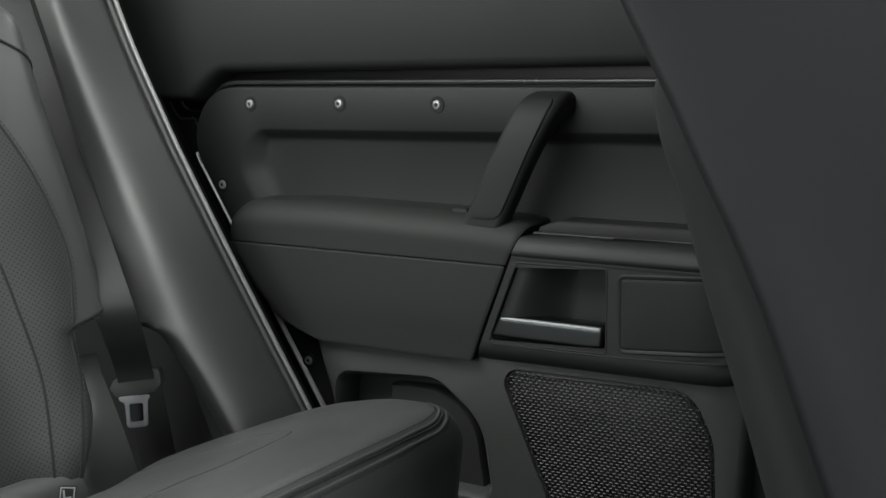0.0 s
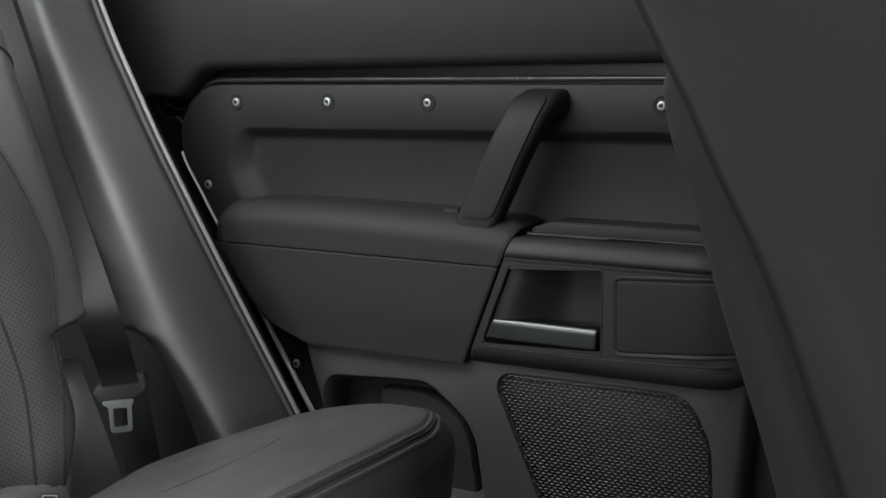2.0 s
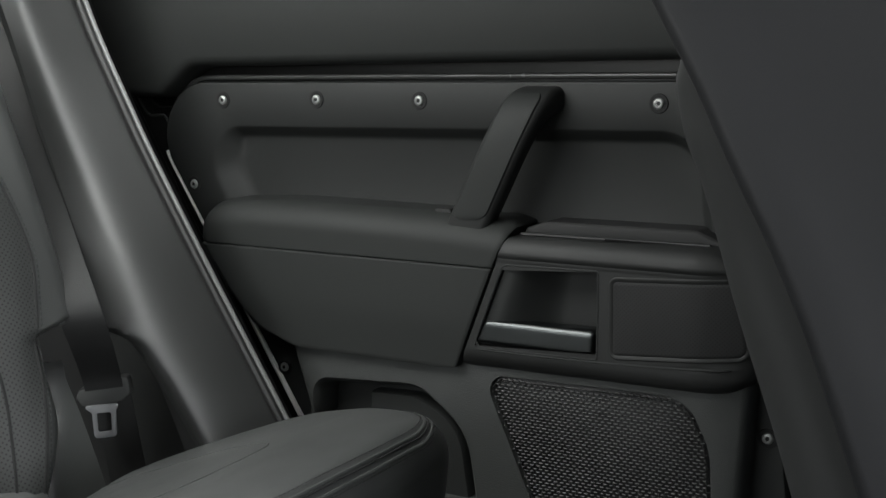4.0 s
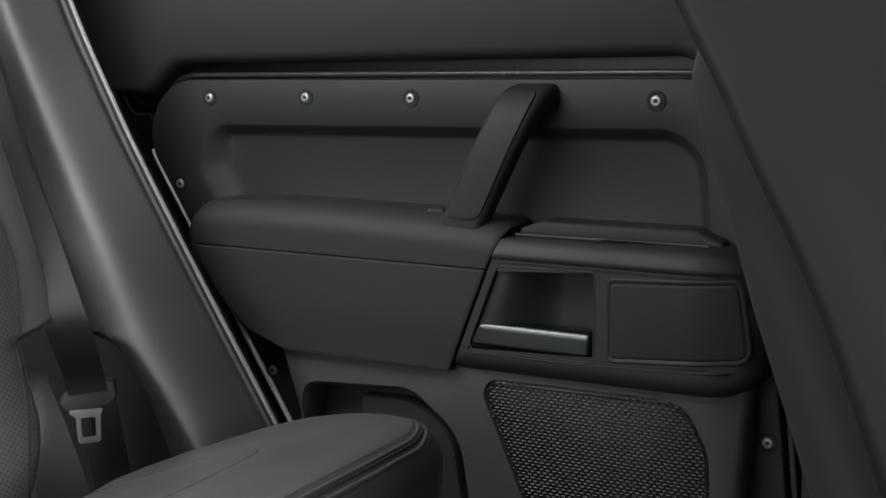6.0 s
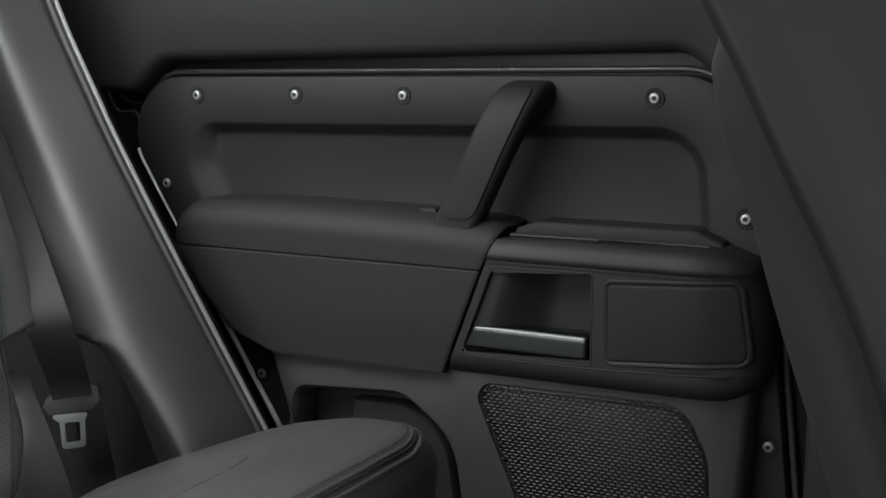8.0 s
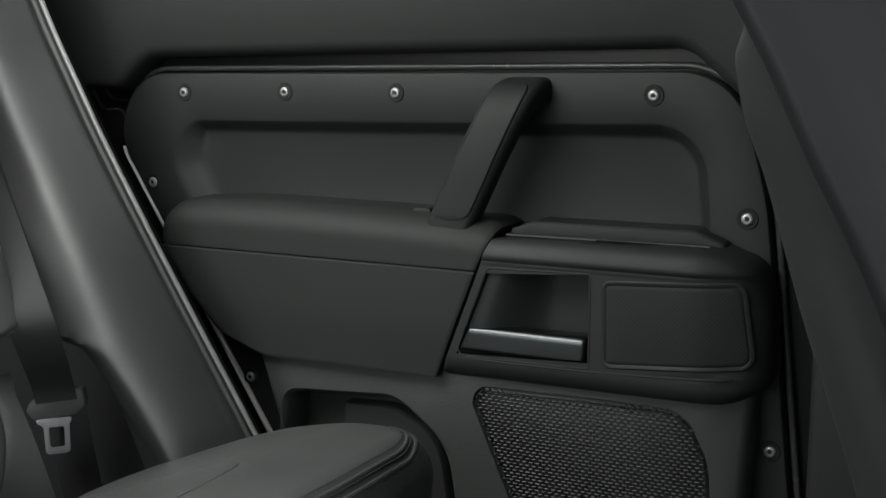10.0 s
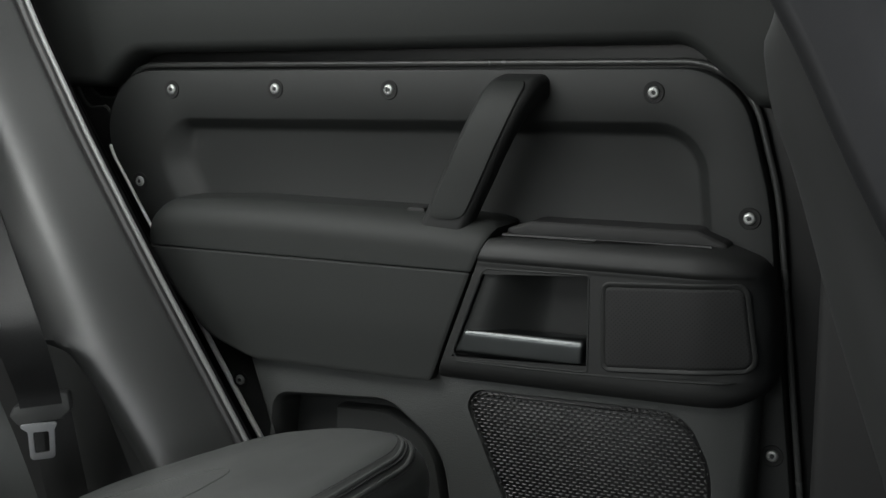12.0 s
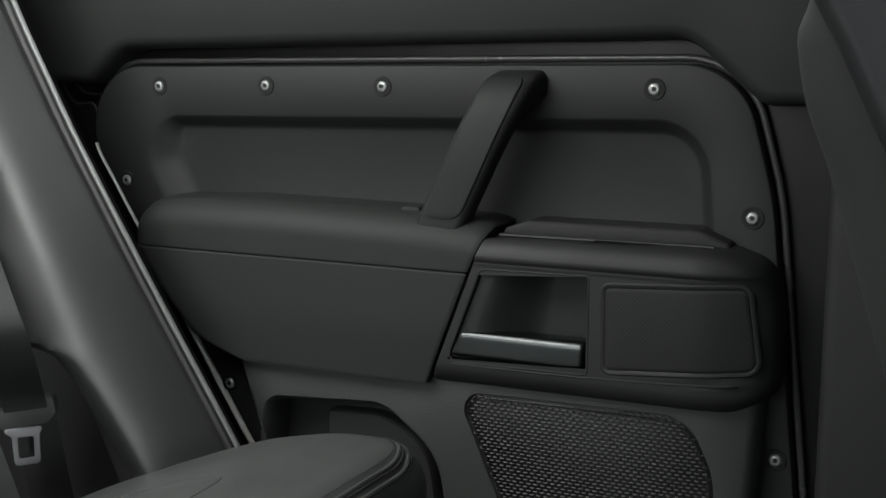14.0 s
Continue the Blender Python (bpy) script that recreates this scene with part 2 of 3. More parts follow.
def sheet(rows, uv=False):
    """A surface through rows of points."""
    bm = bmesh.new()
    vs = [[bm.verts.new(p) for p in r] for r in rows]
    for i in range(len(vs) - 1):
        for j in range(len(vs[0]) - 1):
            bm.faces.new((vs[i][j], vs[i][j + 1], vs[i + 1][j + 1], vs[i + 1][j]))
    return bm


def lerp(a, b, t):
    return a + (b - a) * t


def step(a, b, x):
    t = max(0.0, min(1.0, (x - a) / (b - a)))
    return t * t * (3 - 2 * t)


def table(x, pairs):
    """Smooth reading between (x, value) pairs in rising order."""
    n = len(pairs)
    if x <= pairs[0][0]:
        return pairs[0][1]
    if x >= pairs[-1][0]:
        return pairs[-1][1]
    k = max(i for i in range(n - 1) if pairs[i][0] <= x)

    def slope(i):
        a, b = pairs[max(i - 1, 0)], pairs[min(i + 1, n - 1)]
        return (b[1] - a[1]) / (b[0] - a[0])

    (x0, v0), (x1, v1) = pairs[k], pairs[k + 1]
    w = x1 - x0
    t = (x - x0) / w
    return ((2 * t ** 3 - 3 * t * t + 1) * v0 + (t ** 3 - 2 * t * t + t) * w * slope(k)
            + (3 * t * t - 2 * t ** 3) * v1 + (t ** 3 - t * t) * w * slope(k + 1))


# ---- cabin shell ----
tagged(part("floor", box(-2.2, 1.8, -0.8, 1.62, -0.05, 0.0), CARPET, None, "black carpeted cabin floor", False), kind="structure", category="floor")


def shell_with_opening(name, label, x0, x1, v0, v1, ox0, ox1, ov0, ov1, at, flat):
    """A lining with one opening; flat: lying (roof) or standing (side)."""
    bm = bmesh.new()
    o = rounded([(x0, v0, 0), (x1, v0, 0), (x1, v1, 0), (x0, v1, 0)])
    h = rounded([(ox0, ov0, 0.08), (ox1, ov0, 0.08), (ox1, ov1, 0.08), (ox0, ov1, 0.08)])
    rings = []
    for dep in (0.0, 0.05):
        rings.append([[bm.verts.new((p.x, p.y, at + dep) if flat else (p.x, at - dep, p.y)) for p in lp] for lp in (o, h)])
    for k in (0, 1):
        bridge(bm, rings[0][k], rings[1][k])
        fill(bm, rings[k][0], rings[k][1])
    return tagged(part(name, bm, BOUNCE_LINING, None, label, False), kind="structure")


# out of view: reflecting linings, with openings cut where the added lamps sit
shell_with_opening("ceiling", "unseen light grey roof lining that bounces light, opened for an added lamp", -2.2, 1.8, -0.8, 1.62, -1.60, -0.52, 0.21, 1.03, 1.30, True)
shell_with_opening("wall_near", "unseen grey side lining that bounces light, opened for an added lamp", -2.2, 1.8, 0.0, 1.30, -1.47, -0.43, 0.70, 1.27, -0.6, False)
tagged(part("wall_rear", box(-2.25, -2.2, -0.8, 1.62, 0, 1.3), BOUNCE_LINING, None, "unseen grey rear cabin lining that bounces light", False), kind="structure")
tagged(part("wall_front", box(1.8, 1.85, -0.8, 1.62, 0, 0.78), BOUNCE_LINING, None, "unseen grey dashboard wall under the windscreen that bounces light", False), kind="structure")
tagged(part("trim_header", box(1.8, 1.85, -0.8, 1.62, 1.26, 1.3), BOUNCE_LINING, None, "unseen grey windscreen header that bounces light", False), kind="structure")
tagged(part("wall_far", box(-2.2, 1.8, 1.60, 1.65, 0, 1.3), BLACK, None, "dark outer body skin behind the door", False), kind="structure")

# ---- rear door ----
door = thing("car_rear_door", "closed black car rear door with padded armrest and exposed bolts", "car door")
FACE = 1.505
panel_loop = densify(rounded([(-0.70, 0.18, 0.01), (-1.068, 0.748, 0.075), (-1.022, 0.8395, 0.075), (-0.152, 0.8445, 0.085), (-0.112, 0.70, 0.4), (-0.068, 0.30, 0.2), (-0.064, 0.18, 0.01)], 10), 0.03)
recess_loop = densify(rounded([(-0.905, 0.60, 0.01), (-1.006, 0.774, 0.085), (-0.186, 0.785, 0.065), (-0.168, 0.60, 0.01)], 10), 0.03)
part("inner_skin", pad(densify(rounded([(-0.72, 0.12, 0.02), (-1.22, 0.93, 0.03), (-1.2, 1.0, 0.03), (0.0, 1.0, 0.03), (0.02, 0.12, 0.02)]), 0.05),
     [(0, 1.58), (0, 1.532), (0.003, 1.529)]), PAINT, door, "dark painted inner skin of the door")
part("lower_panel", pad(panel_loop, [(0, 1.532), (0, 1.510), (0.002, 1.506), (0.005, FACE)], None,
     [(recess_loop, [(0, FACE), (0.0015, 1.5058), (0.004, 1.508), (0.013, 1.522), (0.016, 1.5255), (0.020, 1.527)], lambda nx, nz: 1.0 + 1.5 * step(0.2, 0.9, -nx))]), HARD, door, "moulded dark plastic panel with a shallow recess")
bead = [(p.x, 1.520, p.y) for p in inset(panel_loop, -0.0065)]
part("edge_bead", tube(bead, 0.0042, 10, True), LIT_EDGE, door, "glossy bead round the panel, its highlight put into a pale colour")
upper_loop = densify(rounded([(-1.200, 1.0, 0.012), (-1.196, 0.93, 0.08), (-1.143, 0.817, 0.024), (-1.040, 0.815, 0.035), (-0.985, 0.8625, 0.06), (-0.205, 0.870, 0.05), (-0.125, 0.800, 0.03), (0.02, 0.800, 0.02), (0.02, 1.0, 0.03)], 8), 0.03)
for low, high, off, rad in ((0.19, 0.56, 0.0060, 0.0048), (0.60, 0.735, 0.0042, 0.0026)):
    strip = sorted(((p.x - off, 1.509, p.y) for p in panel_loop if p.x < -0.70 and low < p.y < high), key=lambda q: q[2])
    part("edge_strip", tube(strip, rad, 8), BRIGHT, door, "thin bright metal edge strip")
up_w = lambda nx, nz: 1.0 if nz > 0.3 else 0.45
part("upper_trim", pad(upper_loop, [(0, 1.535), (0, 1.500), (0.003, 1.491), (0.009, 1.484), (0.02, 1.479), (0.035, 1.476)], up_w), SOFT, door, "soft black padded window sill trim")
part("skin_fold", tube(spline([(-1.140, 1.529, 0.825), (-1.116, 1.529, 0.788), (-1.080, 1.529, 0.785), (-1.068, 1.529, 0.760)], 6), 0.003, 6), LIT_EDGE, door, "pressed fold in the painted skin, its highlight put into a paler colour")
part("skin_fold", tube(spline([(-1.112, 1.529, 0.819), (-1.096, 1.529, 0.802), (-1.062, 1.529, 0.800)], 6), 0.003, 6), LIT_EDGE, door, "pressed fold in the painted skin, its highlight put into a paler colour")
part("window_pane", box(-1.2, 0.0, 1.545, 1.550, 1.002, 1.28), GLASS, door, "dark tinted door glass", False)


def bolt(x, z, y, r=0.0072):
    """A button-head bolt with a socket, in its rubber washer."""
    bm = bmesh.new()
    n = 18
    prof = [(r, 0.0), (r, -0.0012), (r * 0.86, -0.0028), (r * 0.62, -0.0036), (r * 0.50, -0.0036), (r * 0.46, -0.0018), (r * 0.2, -0.0018)]
    last = None
    for rr, dy in prof:
        cur = [bm.verts.new((x + rr * math.cos(2 * math.pi * i / n), y + dy, z + rr * math.sin(2 * math.pi * i / n))) for i in range(n)]
        if last:
            bridge(bm, last, cur)
        last = cur
    bm.faces.new(last)
    # black hexagon set in the steel socket as its painted shade
    sock = bmesh.new()
    hexa = [[sock.verts.new((x + r * 0.38 * math.cos(math.pi * i / 3), y + d, z + r * 0.38 * math.sin(math.pi * i / 3))) for i in range(6)] for d in (-0.0010, -0.0030)]
    bridge(sock, *hexa)
    sock.faces.new(hexa[1])
    b = part("bolt", bm, STEEL, door, "small steel socket bolt")
    bm = bmesh.new()
    last = None
    for rr, dy in [(r * 1.75, 0.0), (r * 1.65, -0.0012), (r * 1.1, -0.0010), (r * 1.0, -0.0002)]:
        cur = [bm.verts.new((x + rr * math.cos(2 * math.pi * i / n), y + dy, z + rr * math.sin(2 * math.pi * i / n))) for i in range(n)]
        if last:
            bridge(bm, last, cur)
        last = cur
    part("washer", bm, GROOVE, b, "black washer")
    part("socket", sock, BLACK, b, "black hexagonal piece standing for the shade in the socket", False)


for bx, bz in ((-0.938, 0.8125), (-0.764, 0.815), (-0.591, 0.8155), (-0.247, 0.816), (-0.134, 0.679), (-0.098, 0.4125), (-1.001, 0.682), (-0.833, 0.410)):
    bolt(bx, bz, FACE - 0.0002)

# armrest: a rolled top over a flat side
def roll_top(x, z, l, r, b, t):
    t = max(0.0, table(x, [(-0.941, 0.645), (-0.918, 0.6665), (-0.79, 0.6735), (-0.545, 0.671), (-0.436, 0.6645), (-0.419, 0.6585)]) - z)
    return 1.4345 + 1.05 * quarter(t, 0.040) + quarter(l, 0.028) + quarter(b, 0.0022) + 0.5 * quarter(r, 0.003)


def flat_side(x, z, l, r, b, t):
    return 1.4350 + 0.010 * step(0.08, 0.0, b) * 0.4 + quarter(l, 0.020) + quarter(t, 0.0022) + quarter(b, 0.006) + 0.5 * quarter(r, 0.003)


top_loop = densify(rounded([(-0.9405, 0.6047, 0.002), (-0.941, 0.640, 0.02), (-0.918, 0.6665, 0.03), (-0.79, 0.6735, 0.2), (-0.545, 0.671, 0.2), (-0.436, 0.6645, 0.004), (-0.419, 0.6585, 0.003), (-0.4432, 0.6047, 0.002)], 6), 0.012)
part("armrest_top", moulding(top_loop, roll_top, 1.53), SOFT, door, "soft black rolled armrest top")
part("grip_well", pad(densify(rounded([(-0.547, 0.673, 0.004), (-0.520, 0.674, 0.004), (-0.520, 0.664, 0.003), (-0.541, 0.664, 0.004)], 4), 0.006), [(0, 1.49), (0, 1.4665), (0.001, 1.466)]), BLACK, door, "small dark well by the handle foot")
side_loop = densify(rounded([(-0.9405, 0.6041, 0.002), (-0.4435, 0.6041, 0.002), (-0.4985, 0.4645, 0.006), (-0.625, 0.461, 0.3), (-0.775, 0.463, 0.05), (-0.845, 0.488, 0.06), (-0.892, 0.539, 0.08)], 8), 0.012)
part("armrest_side", moulding(side_loop, flat_side, 1.53), SOFT, door, "soft black padded armrest side")

# pull handle: a slanted strap with a padded front
handle_line = spline([(-0.492, 1.462, 0.645), (-0.467, 1.460, 0.695), (-0.440, 1.459, 0.750), (-0.420, 1.464, 0.790), (-0.410, 1.477, 0.811), (-0.406, 1.502, 0.819), (-0.404, 1.53, 0.819)], 6)


def strap(line, width, thick, lift, rnd, corner=0.0):
    """A padded strap along a line; corner rounds its ends."""
    bm = bmesh.new()
    last = None
    run = [0.0]
    for a, b in zip(line, line[1:]):
        run.append(run[-1] + (b - a).length)
    for i, p in enumerate(line):
        w2 = width / 2 - (quarter(min(run[i], run[-1] - run[i]), corner) if corner else 0.0)
        sec = rounded([(-w2, -thick / 2, rnd), (w2, -thick / 2, rnd), (w2, thick / 2, rnd), (-w2, thick / 2, rnd)], 5)
        d = (line[min(i + 1, len(line) - 1)] - line[max(i - 1, 0)]).normalized()
        u = Vector((1, 0, 0))
        w = Vector((0, -d.z, d.y)).normalized()
        cur = [bm.verts.new(p + u * q.x + w * (q.y + lift)) for q in sec]
        if last:
            bridge(bm, last, cur)
        last = cur if last else cur
        if i == 0:
            bm.faces.new(cur)
    bm.faces.new(last)
    return bm


grab = part("pull_handle", strap(spline(handle_line, 3), 0.064, 0.034, 0.0, 0.011, 0.010), SHELL, door, "black slanted pull handle")
part("handle_pad", strap(spline(handle_line[3:26], 4), 0.048, 0.005, 0.0165, 0.0018, 0.012), SOFT, grab, "soft grey-black grip pad")

# switch surround with pocket, lever and small speaker
bez_loop = densify(rounded([(-0.4245, 0.6455, 0.004), (-0.150, 0.6495, 0.03), (-0.106, 0.634, 0.03), (-0.0935, 0.575, 0.1), (-0.0935, 0.497, 0.025), (-0.122, 0.473, 0.03), (-0.20, 0.476, 0.1), (-0.493, 0.4665, 0.004)], 6), 0.012)
pocket_loop = densify(rounded([(-0.426, 0.609, 0.0), (-0.297, 0.6115, 0.0), (-0.297, 0.503, 0.0), (-0.468, 0.500, 0.0)], 5), 0.012)
bez_y = lambda x, z: 1.4375 + 0.020 * step(-0.18, -0.085, x)


def surround(x, z, l, r, b, t):
    ridge = 0.0025 * step(0.034, 0.030, t) * step(0.026, 0.030, t)
    return bez_y(x, z) + 0.9 * quarter(t, 0.030) - 0.004 * step(0.036, 0.028, t) + ridge + 1.0 * quarter(b, 0.028) + quarter(r, 0.03) + 0.4 * quarter(l, 0.003)


bez = part("switch_surround", moulding(bez_loop, surround, 1.53, hole=pocket_loop, floor=1.486), SURROUND, door, "black moulded switch surround")
rim_loop = densify(rounded([(-0.4275, 0.6105, 0.012), (-0.2955, 0.613, 0.004), (-0.2955, 0.501, 0.004), (-0.4705, 0.4975, 0.010)], 5), 0.012)
part("pocket_rim", tube([(p.x, bez_y(p.x, p.y) + 0.0004, p.y) for p in rim_loop], 0.0014, 6, True), HARD, bez, "thin moulded rim round the pocket")
part("pocket_wall", moulding(densify(rounded([(-0.425, 0.607, 0.0), (-0.350, 0.607, 0.0), (-0.365, 0.503, 0.0), (-0.466, 0.503, 0.0)], 3), 0.02), lambda x, z, l, r, b, t: 1.4425 + 0.0434 * step(0.15, 1.0, l / max(1e-4, l + r)), 1.4865, 10, 30), HARD, bez, "curved inner wall of the pocket")
part("shelf_lip", pad(densify(rounded([(-0.418, 0.640, 0.002), (-0.412, 0.655, 0.004), (-0.385, 0.6645, 0.01), (-0.185, 0.6655, 0.02), (-0.150, 0.652, 0.01), (-0.15, 0.635, 0.004)], 5), 0.02),
     [(0, 1.53), (0, 1.478), (0.002, 1.4755), (0.004, 1.4745)]), BLACK, bez, "dark shelf lip")
part("shelf_edge", tube([(lerp(-0.415, -0.165, i / 20), 1.4665, 0.6478 + 0.002 * i / 20) for i in range(21)], 0.0022, 6), RUBBER, bez, "thin glossy edge of the shelf")
crease = spline([(-0.462, bez_y(-0.462, 0.5) + 0.0005, 0.4955), (-0.30, bez_y(-0.3, 0.5) + 0.0005, 0.498), (-0.16, bez_y(-0.16, 0.5) + 0.0005, 0.5045), (-0.125, bez_y(-0.125, 0.5) + 0.003, 0.5075), (-0.107, bez_y(-0.107, 0.5) + 0.008, 0.518)], 8)
part("lower_crease", tube(crease, 0.0016, 6), HARD, bez, "thin raised line along the lower edge")
lever_loop = densify(rounded([(-0.4505, 0.5345, 0.005), (-0.2985, 0.538, 0.004), (-0.3005, 0.5095, 0.003), (-0.4645, 0.5045, 0.004)], 5), 0.008)
part("door_lever", moulding(lever_loop, lambda x, z, l, r, b, t: 1.4345 + 1.1 * quarter(t, 0.009) + 0.9 * quarter(b, 0.005) + quarter(r, 0.005) + 0.5 * quarter(l, 0.004), 1.462, 16, 40), SATIN, bez, "satin dark metal door release lever")
cloth_loop = densify(rounded([(-0.2765, 0.6025, 0.006), (-0.124, 0.611, 0.010), (-0.111, 0.522, 0.012), (-0.275, 0.509, 0.006)], 5), 0.012)
part("tweeter_frame", pad(inset(cloth_loop, -0.005), [(0, 1.47), (0, lambda x, z: bez_y(x, z) - 0.0004), (0.0015, lambda x, z: bez_y(x, z) - 0.0016), (0.0045, lambda x, z: bez_y(x, z) - 0.0014), (0.006, lambda x, z: bez_y(x, z) - 0.0002)]), SURROUND, bez, "thin raised frame")
part("tweeter_cloth", pad(cloth_loop, [(0, 1.47), (0.001, lambda x, z: bez_y(x, z) - 0.0010), (0.0025, lambda x, z: bez_y(x, z) - 0.0020), (0.005, lambda x, z: bez_y(x, z) - 0.0024)]), CLOTH, bez, "black woven speaker cloth")

# lower trim with map pocket and loudspeaker
low_loop = densify(rounded([(-0.80, 0.500, 0.02), (-0.47, 0.505, 0.02), (-0.108, 0.505, 0.02), (-0.126, 0.15, 0.01), (-0.66, 0.15, 0.01), (-0.748, 0.34, 0.06)], 8), 0.02)
arch_loop = densify(rounded([(-0.762, 0.26, 0.02), (-0.742, 0.418, 0.028), (-0.565, 0.431, 0.06), (-0.488, 0.375, 0.09), (-0.470, 0.26, 0.02)], 8), 0.015)
grille_loop = densify(rounded([(-0.4665, 0.4575, 0.022), (-0.186, 0.4635, 0.045), (-0.156, 0.40, 0.1), (-0.145, 0.18, 0.01), (-0.342, 0.18, 0.01)], 8), 0.012)
low_y = lambda x, z: 1.456 + 0.008 * step(-0.20, -0.12, x)
part("lower_trim", pad(low_loop, [(0, 1.53), (0, lambda x, z: low_y(x, z) + 0.022), (0.003, lambda x, z: low_y(x, z) + 0.010), (0.007, lambda x, z: low_y(x, z) + 0.004), (0.013, low_y)], None,
     [(arch_loop, [(0, low_y), (0.004, lambda x, z: low_y(x, z) + 0.004), (0.007, 1.468), (0.010, 1.485), (0.012, 1.515)]),
      (grille_loop, [(0, low_y), (0.001, lambda x, z: low_y(x, z) + 0.003), (0.002, lambda x, z: low_y(x, z) + 0.008)])]), GRAINED, door, "grained black plastic lower trim")
# black sheet before the pocket's own floor stands for the shade in it
part("pocket_shade", pad(inset(arch_loop, 0.0112), [(0, 1.516), (0.0005, 1.5115)]), BLACK, door, "black sheet over the pocket floor, standing for the shade inside")
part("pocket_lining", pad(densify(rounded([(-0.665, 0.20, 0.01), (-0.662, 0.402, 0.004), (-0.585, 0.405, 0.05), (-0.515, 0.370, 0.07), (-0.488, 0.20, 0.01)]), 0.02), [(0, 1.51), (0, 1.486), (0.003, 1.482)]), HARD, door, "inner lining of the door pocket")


def inside(loop, x, z):
    hit = False
    for i in range(len(loop)):
        a, b = loop[i - 1], loop[i]
        if (a.y > z) != (b.y > z) and x < (b.x - a.x) * (z - a.y) / (b.y - a.y) + a.x:
            hit = not hit
    return hit


def grille():
    """Staggered raised strands of an expanded-metal grille."""
    verts, faces = [], []
    lim = inset(grille_loop, 0.003)
    px, pz = 0.0086, 0.0043
    for r in range(70):
        z = 0.175 + r * pz
        for c in range(44):
            x = -0.475 + c * px + (px / 2 if r % 2 else 0)
            if not inside(lim, x, z) or z < 0.23:
                continue
            y = low_y(x, z) + 0.0015
            k = len(verts)
            w, h = 0.0034, 0.0012
            for sx, sz, dy in ((-1, 0, 0.002), (-0.7, 1, 0.0012), (0.7, 1, 0.0012), (1, 0, 0.002), (0.7, -1, 0.0012), (-0.7, -1, 0.0012), (-0.5, 0, 0), (0.5, 0, 0)):
                verts.append((x + sx * w, y + dy, z + sz * h - (1 - abs(sx)) * 0.0004))
            for f in ((0, 1, 6), (1, 2, 7, 6), (2, 3, 7), (3, 4, 7), (4, 5, 6, 7), (5, 0, 6)):
                faces.append([k + i for i in f])
    me = bpy.data.meshes.new("grille_strands")
    me.from_pydata(verts, [], faces)
    bm = bmesh.new()
    bm.from_mesh(me)
    bpy.data.meshes.remove(me)
    return bm


spk = part("speaker_grille", pad(inset(grille_loop, 0.0022), [(0, 1.50), (0, lambda x, z: low_y(x, z) + 0.0055), (0.001, lambda x, z: low_y(x, z) + 0.005)]), RUBBER, door, "black expanded-metal loudspeaker grille")
tagged(part("grille_weave", grille(), GRILLE, spk), kind="stuff")

# ---- door aperture and rear pillar ----
SEAL = [(0.24, -0.622), (0.392, -0.720), (0.580, -0.843), (0.75, -0.950), (0.822, -0.991), (0.90, -1.034), (0.972, -1.068), (1.1, -1.12)]
CREST = [(0.24, -0.655), (0.386, -0.754), (0.416, -0.776), (0.455, -0.806), (0.493, -0.840), (0.538, -0.873), (0.577, -0.897), (0.616, -0.918), (0.666, -0.949), (0.753, -0.999), (0.841, -1.045), (0.934, -1.084), (1.1, -1.140)]
LEFT = [(0.24, -0.86), (0.42, -0.925), (0.51, -0.958), (0.61, -0.992), (0.705, -1.030), (0.763, -1.053), (0.825, -1.077), (0.888, -1.101), (0.947, -1.125), (1.1, -1.19)]
SHOULDER = 0.522


def belt_recess(x, z):
    """How far the pillar falls back under its shoulder, beside the crest."""
    r = 0.10
    down, aside = 3.2 * (SHOULDER - z), table(z, CREST) - 0.006 - x
    deep = r - math.hypot(max(r - down, 0.0), max(r - aside, 0.0)) + 0.5 * max(min(down, aside) - r, 0.0)
    return 0.088 * step(0.0, 0.14, deep)


rows, gap_rows = [], []
for i in range(109):
    z = 1.10 - 0.008 * i
    xs, xc, xl = table(z, SEAL) - 0.013, table(z, CREST) + 0.010 * step(0.42, 0.60, z), table(z, LEFT)
    # both lean outwards with the height
    up = max(0.0, z - 0.50)
    yl, yc = 1.222 + 0.17 * up - 0.30 * max(0.0, z - 0.70) ** 1.5, 1.250 + 0.09 * up - 0.18 * max(0.0, z - 0.70) ** 1.5
    xl, xc = 0.217 + (xl - 0.217) * (yl - 0.138) / 1.122, 0.217 + (xc - 0.217) * (yc - 0.138) / 1.122
    pts = []
    for u in range(81):
        x = lerp(xl, xs, u / 80)
        if x < xc:
            y = lerp(yl, yc, (x - xl) / (xc - xl))
        else:
            g2 = (x - xc) / (xs - xc)
            y = lerp(yc, 1.334, 0.8 * g2 + 0.2 * math.sin(g2 * math.pi / 2))
        pts.append([x, y, z])
    # the crest is softly rounded
    for k in range(210):
        ys = [p[1] for p in pts]
        for n in range(1, len(pts) - 1):
            pts[n][1] = 0.25 * ys[n - 1] + 0.5 * ys[n] + 0.25 * ys[n + 1]
    for p in pts:
        p[1] += belt_recess(p[0], z)
    yl = pts[0][1]
    pts.insert(0, [xl - 0.004, yl + 0.004, z])
    pts.insert(0, [xl - 0.008, yl + 0.016, z])
    gap_rows.append([Vector((xl - 0.30, max(1.44, yl + 0.06), z)), Vector((xl - 0.03, max(1.41, yl + 0.04), z)), Vector((xl - 0.008, yl + 0.016, z))])
    pts.append([xs + 0.003, 1.340, z])
    pts.append([xs + 0.001, 1.37, z])
    rows.append([Vector(p) for p in pts])
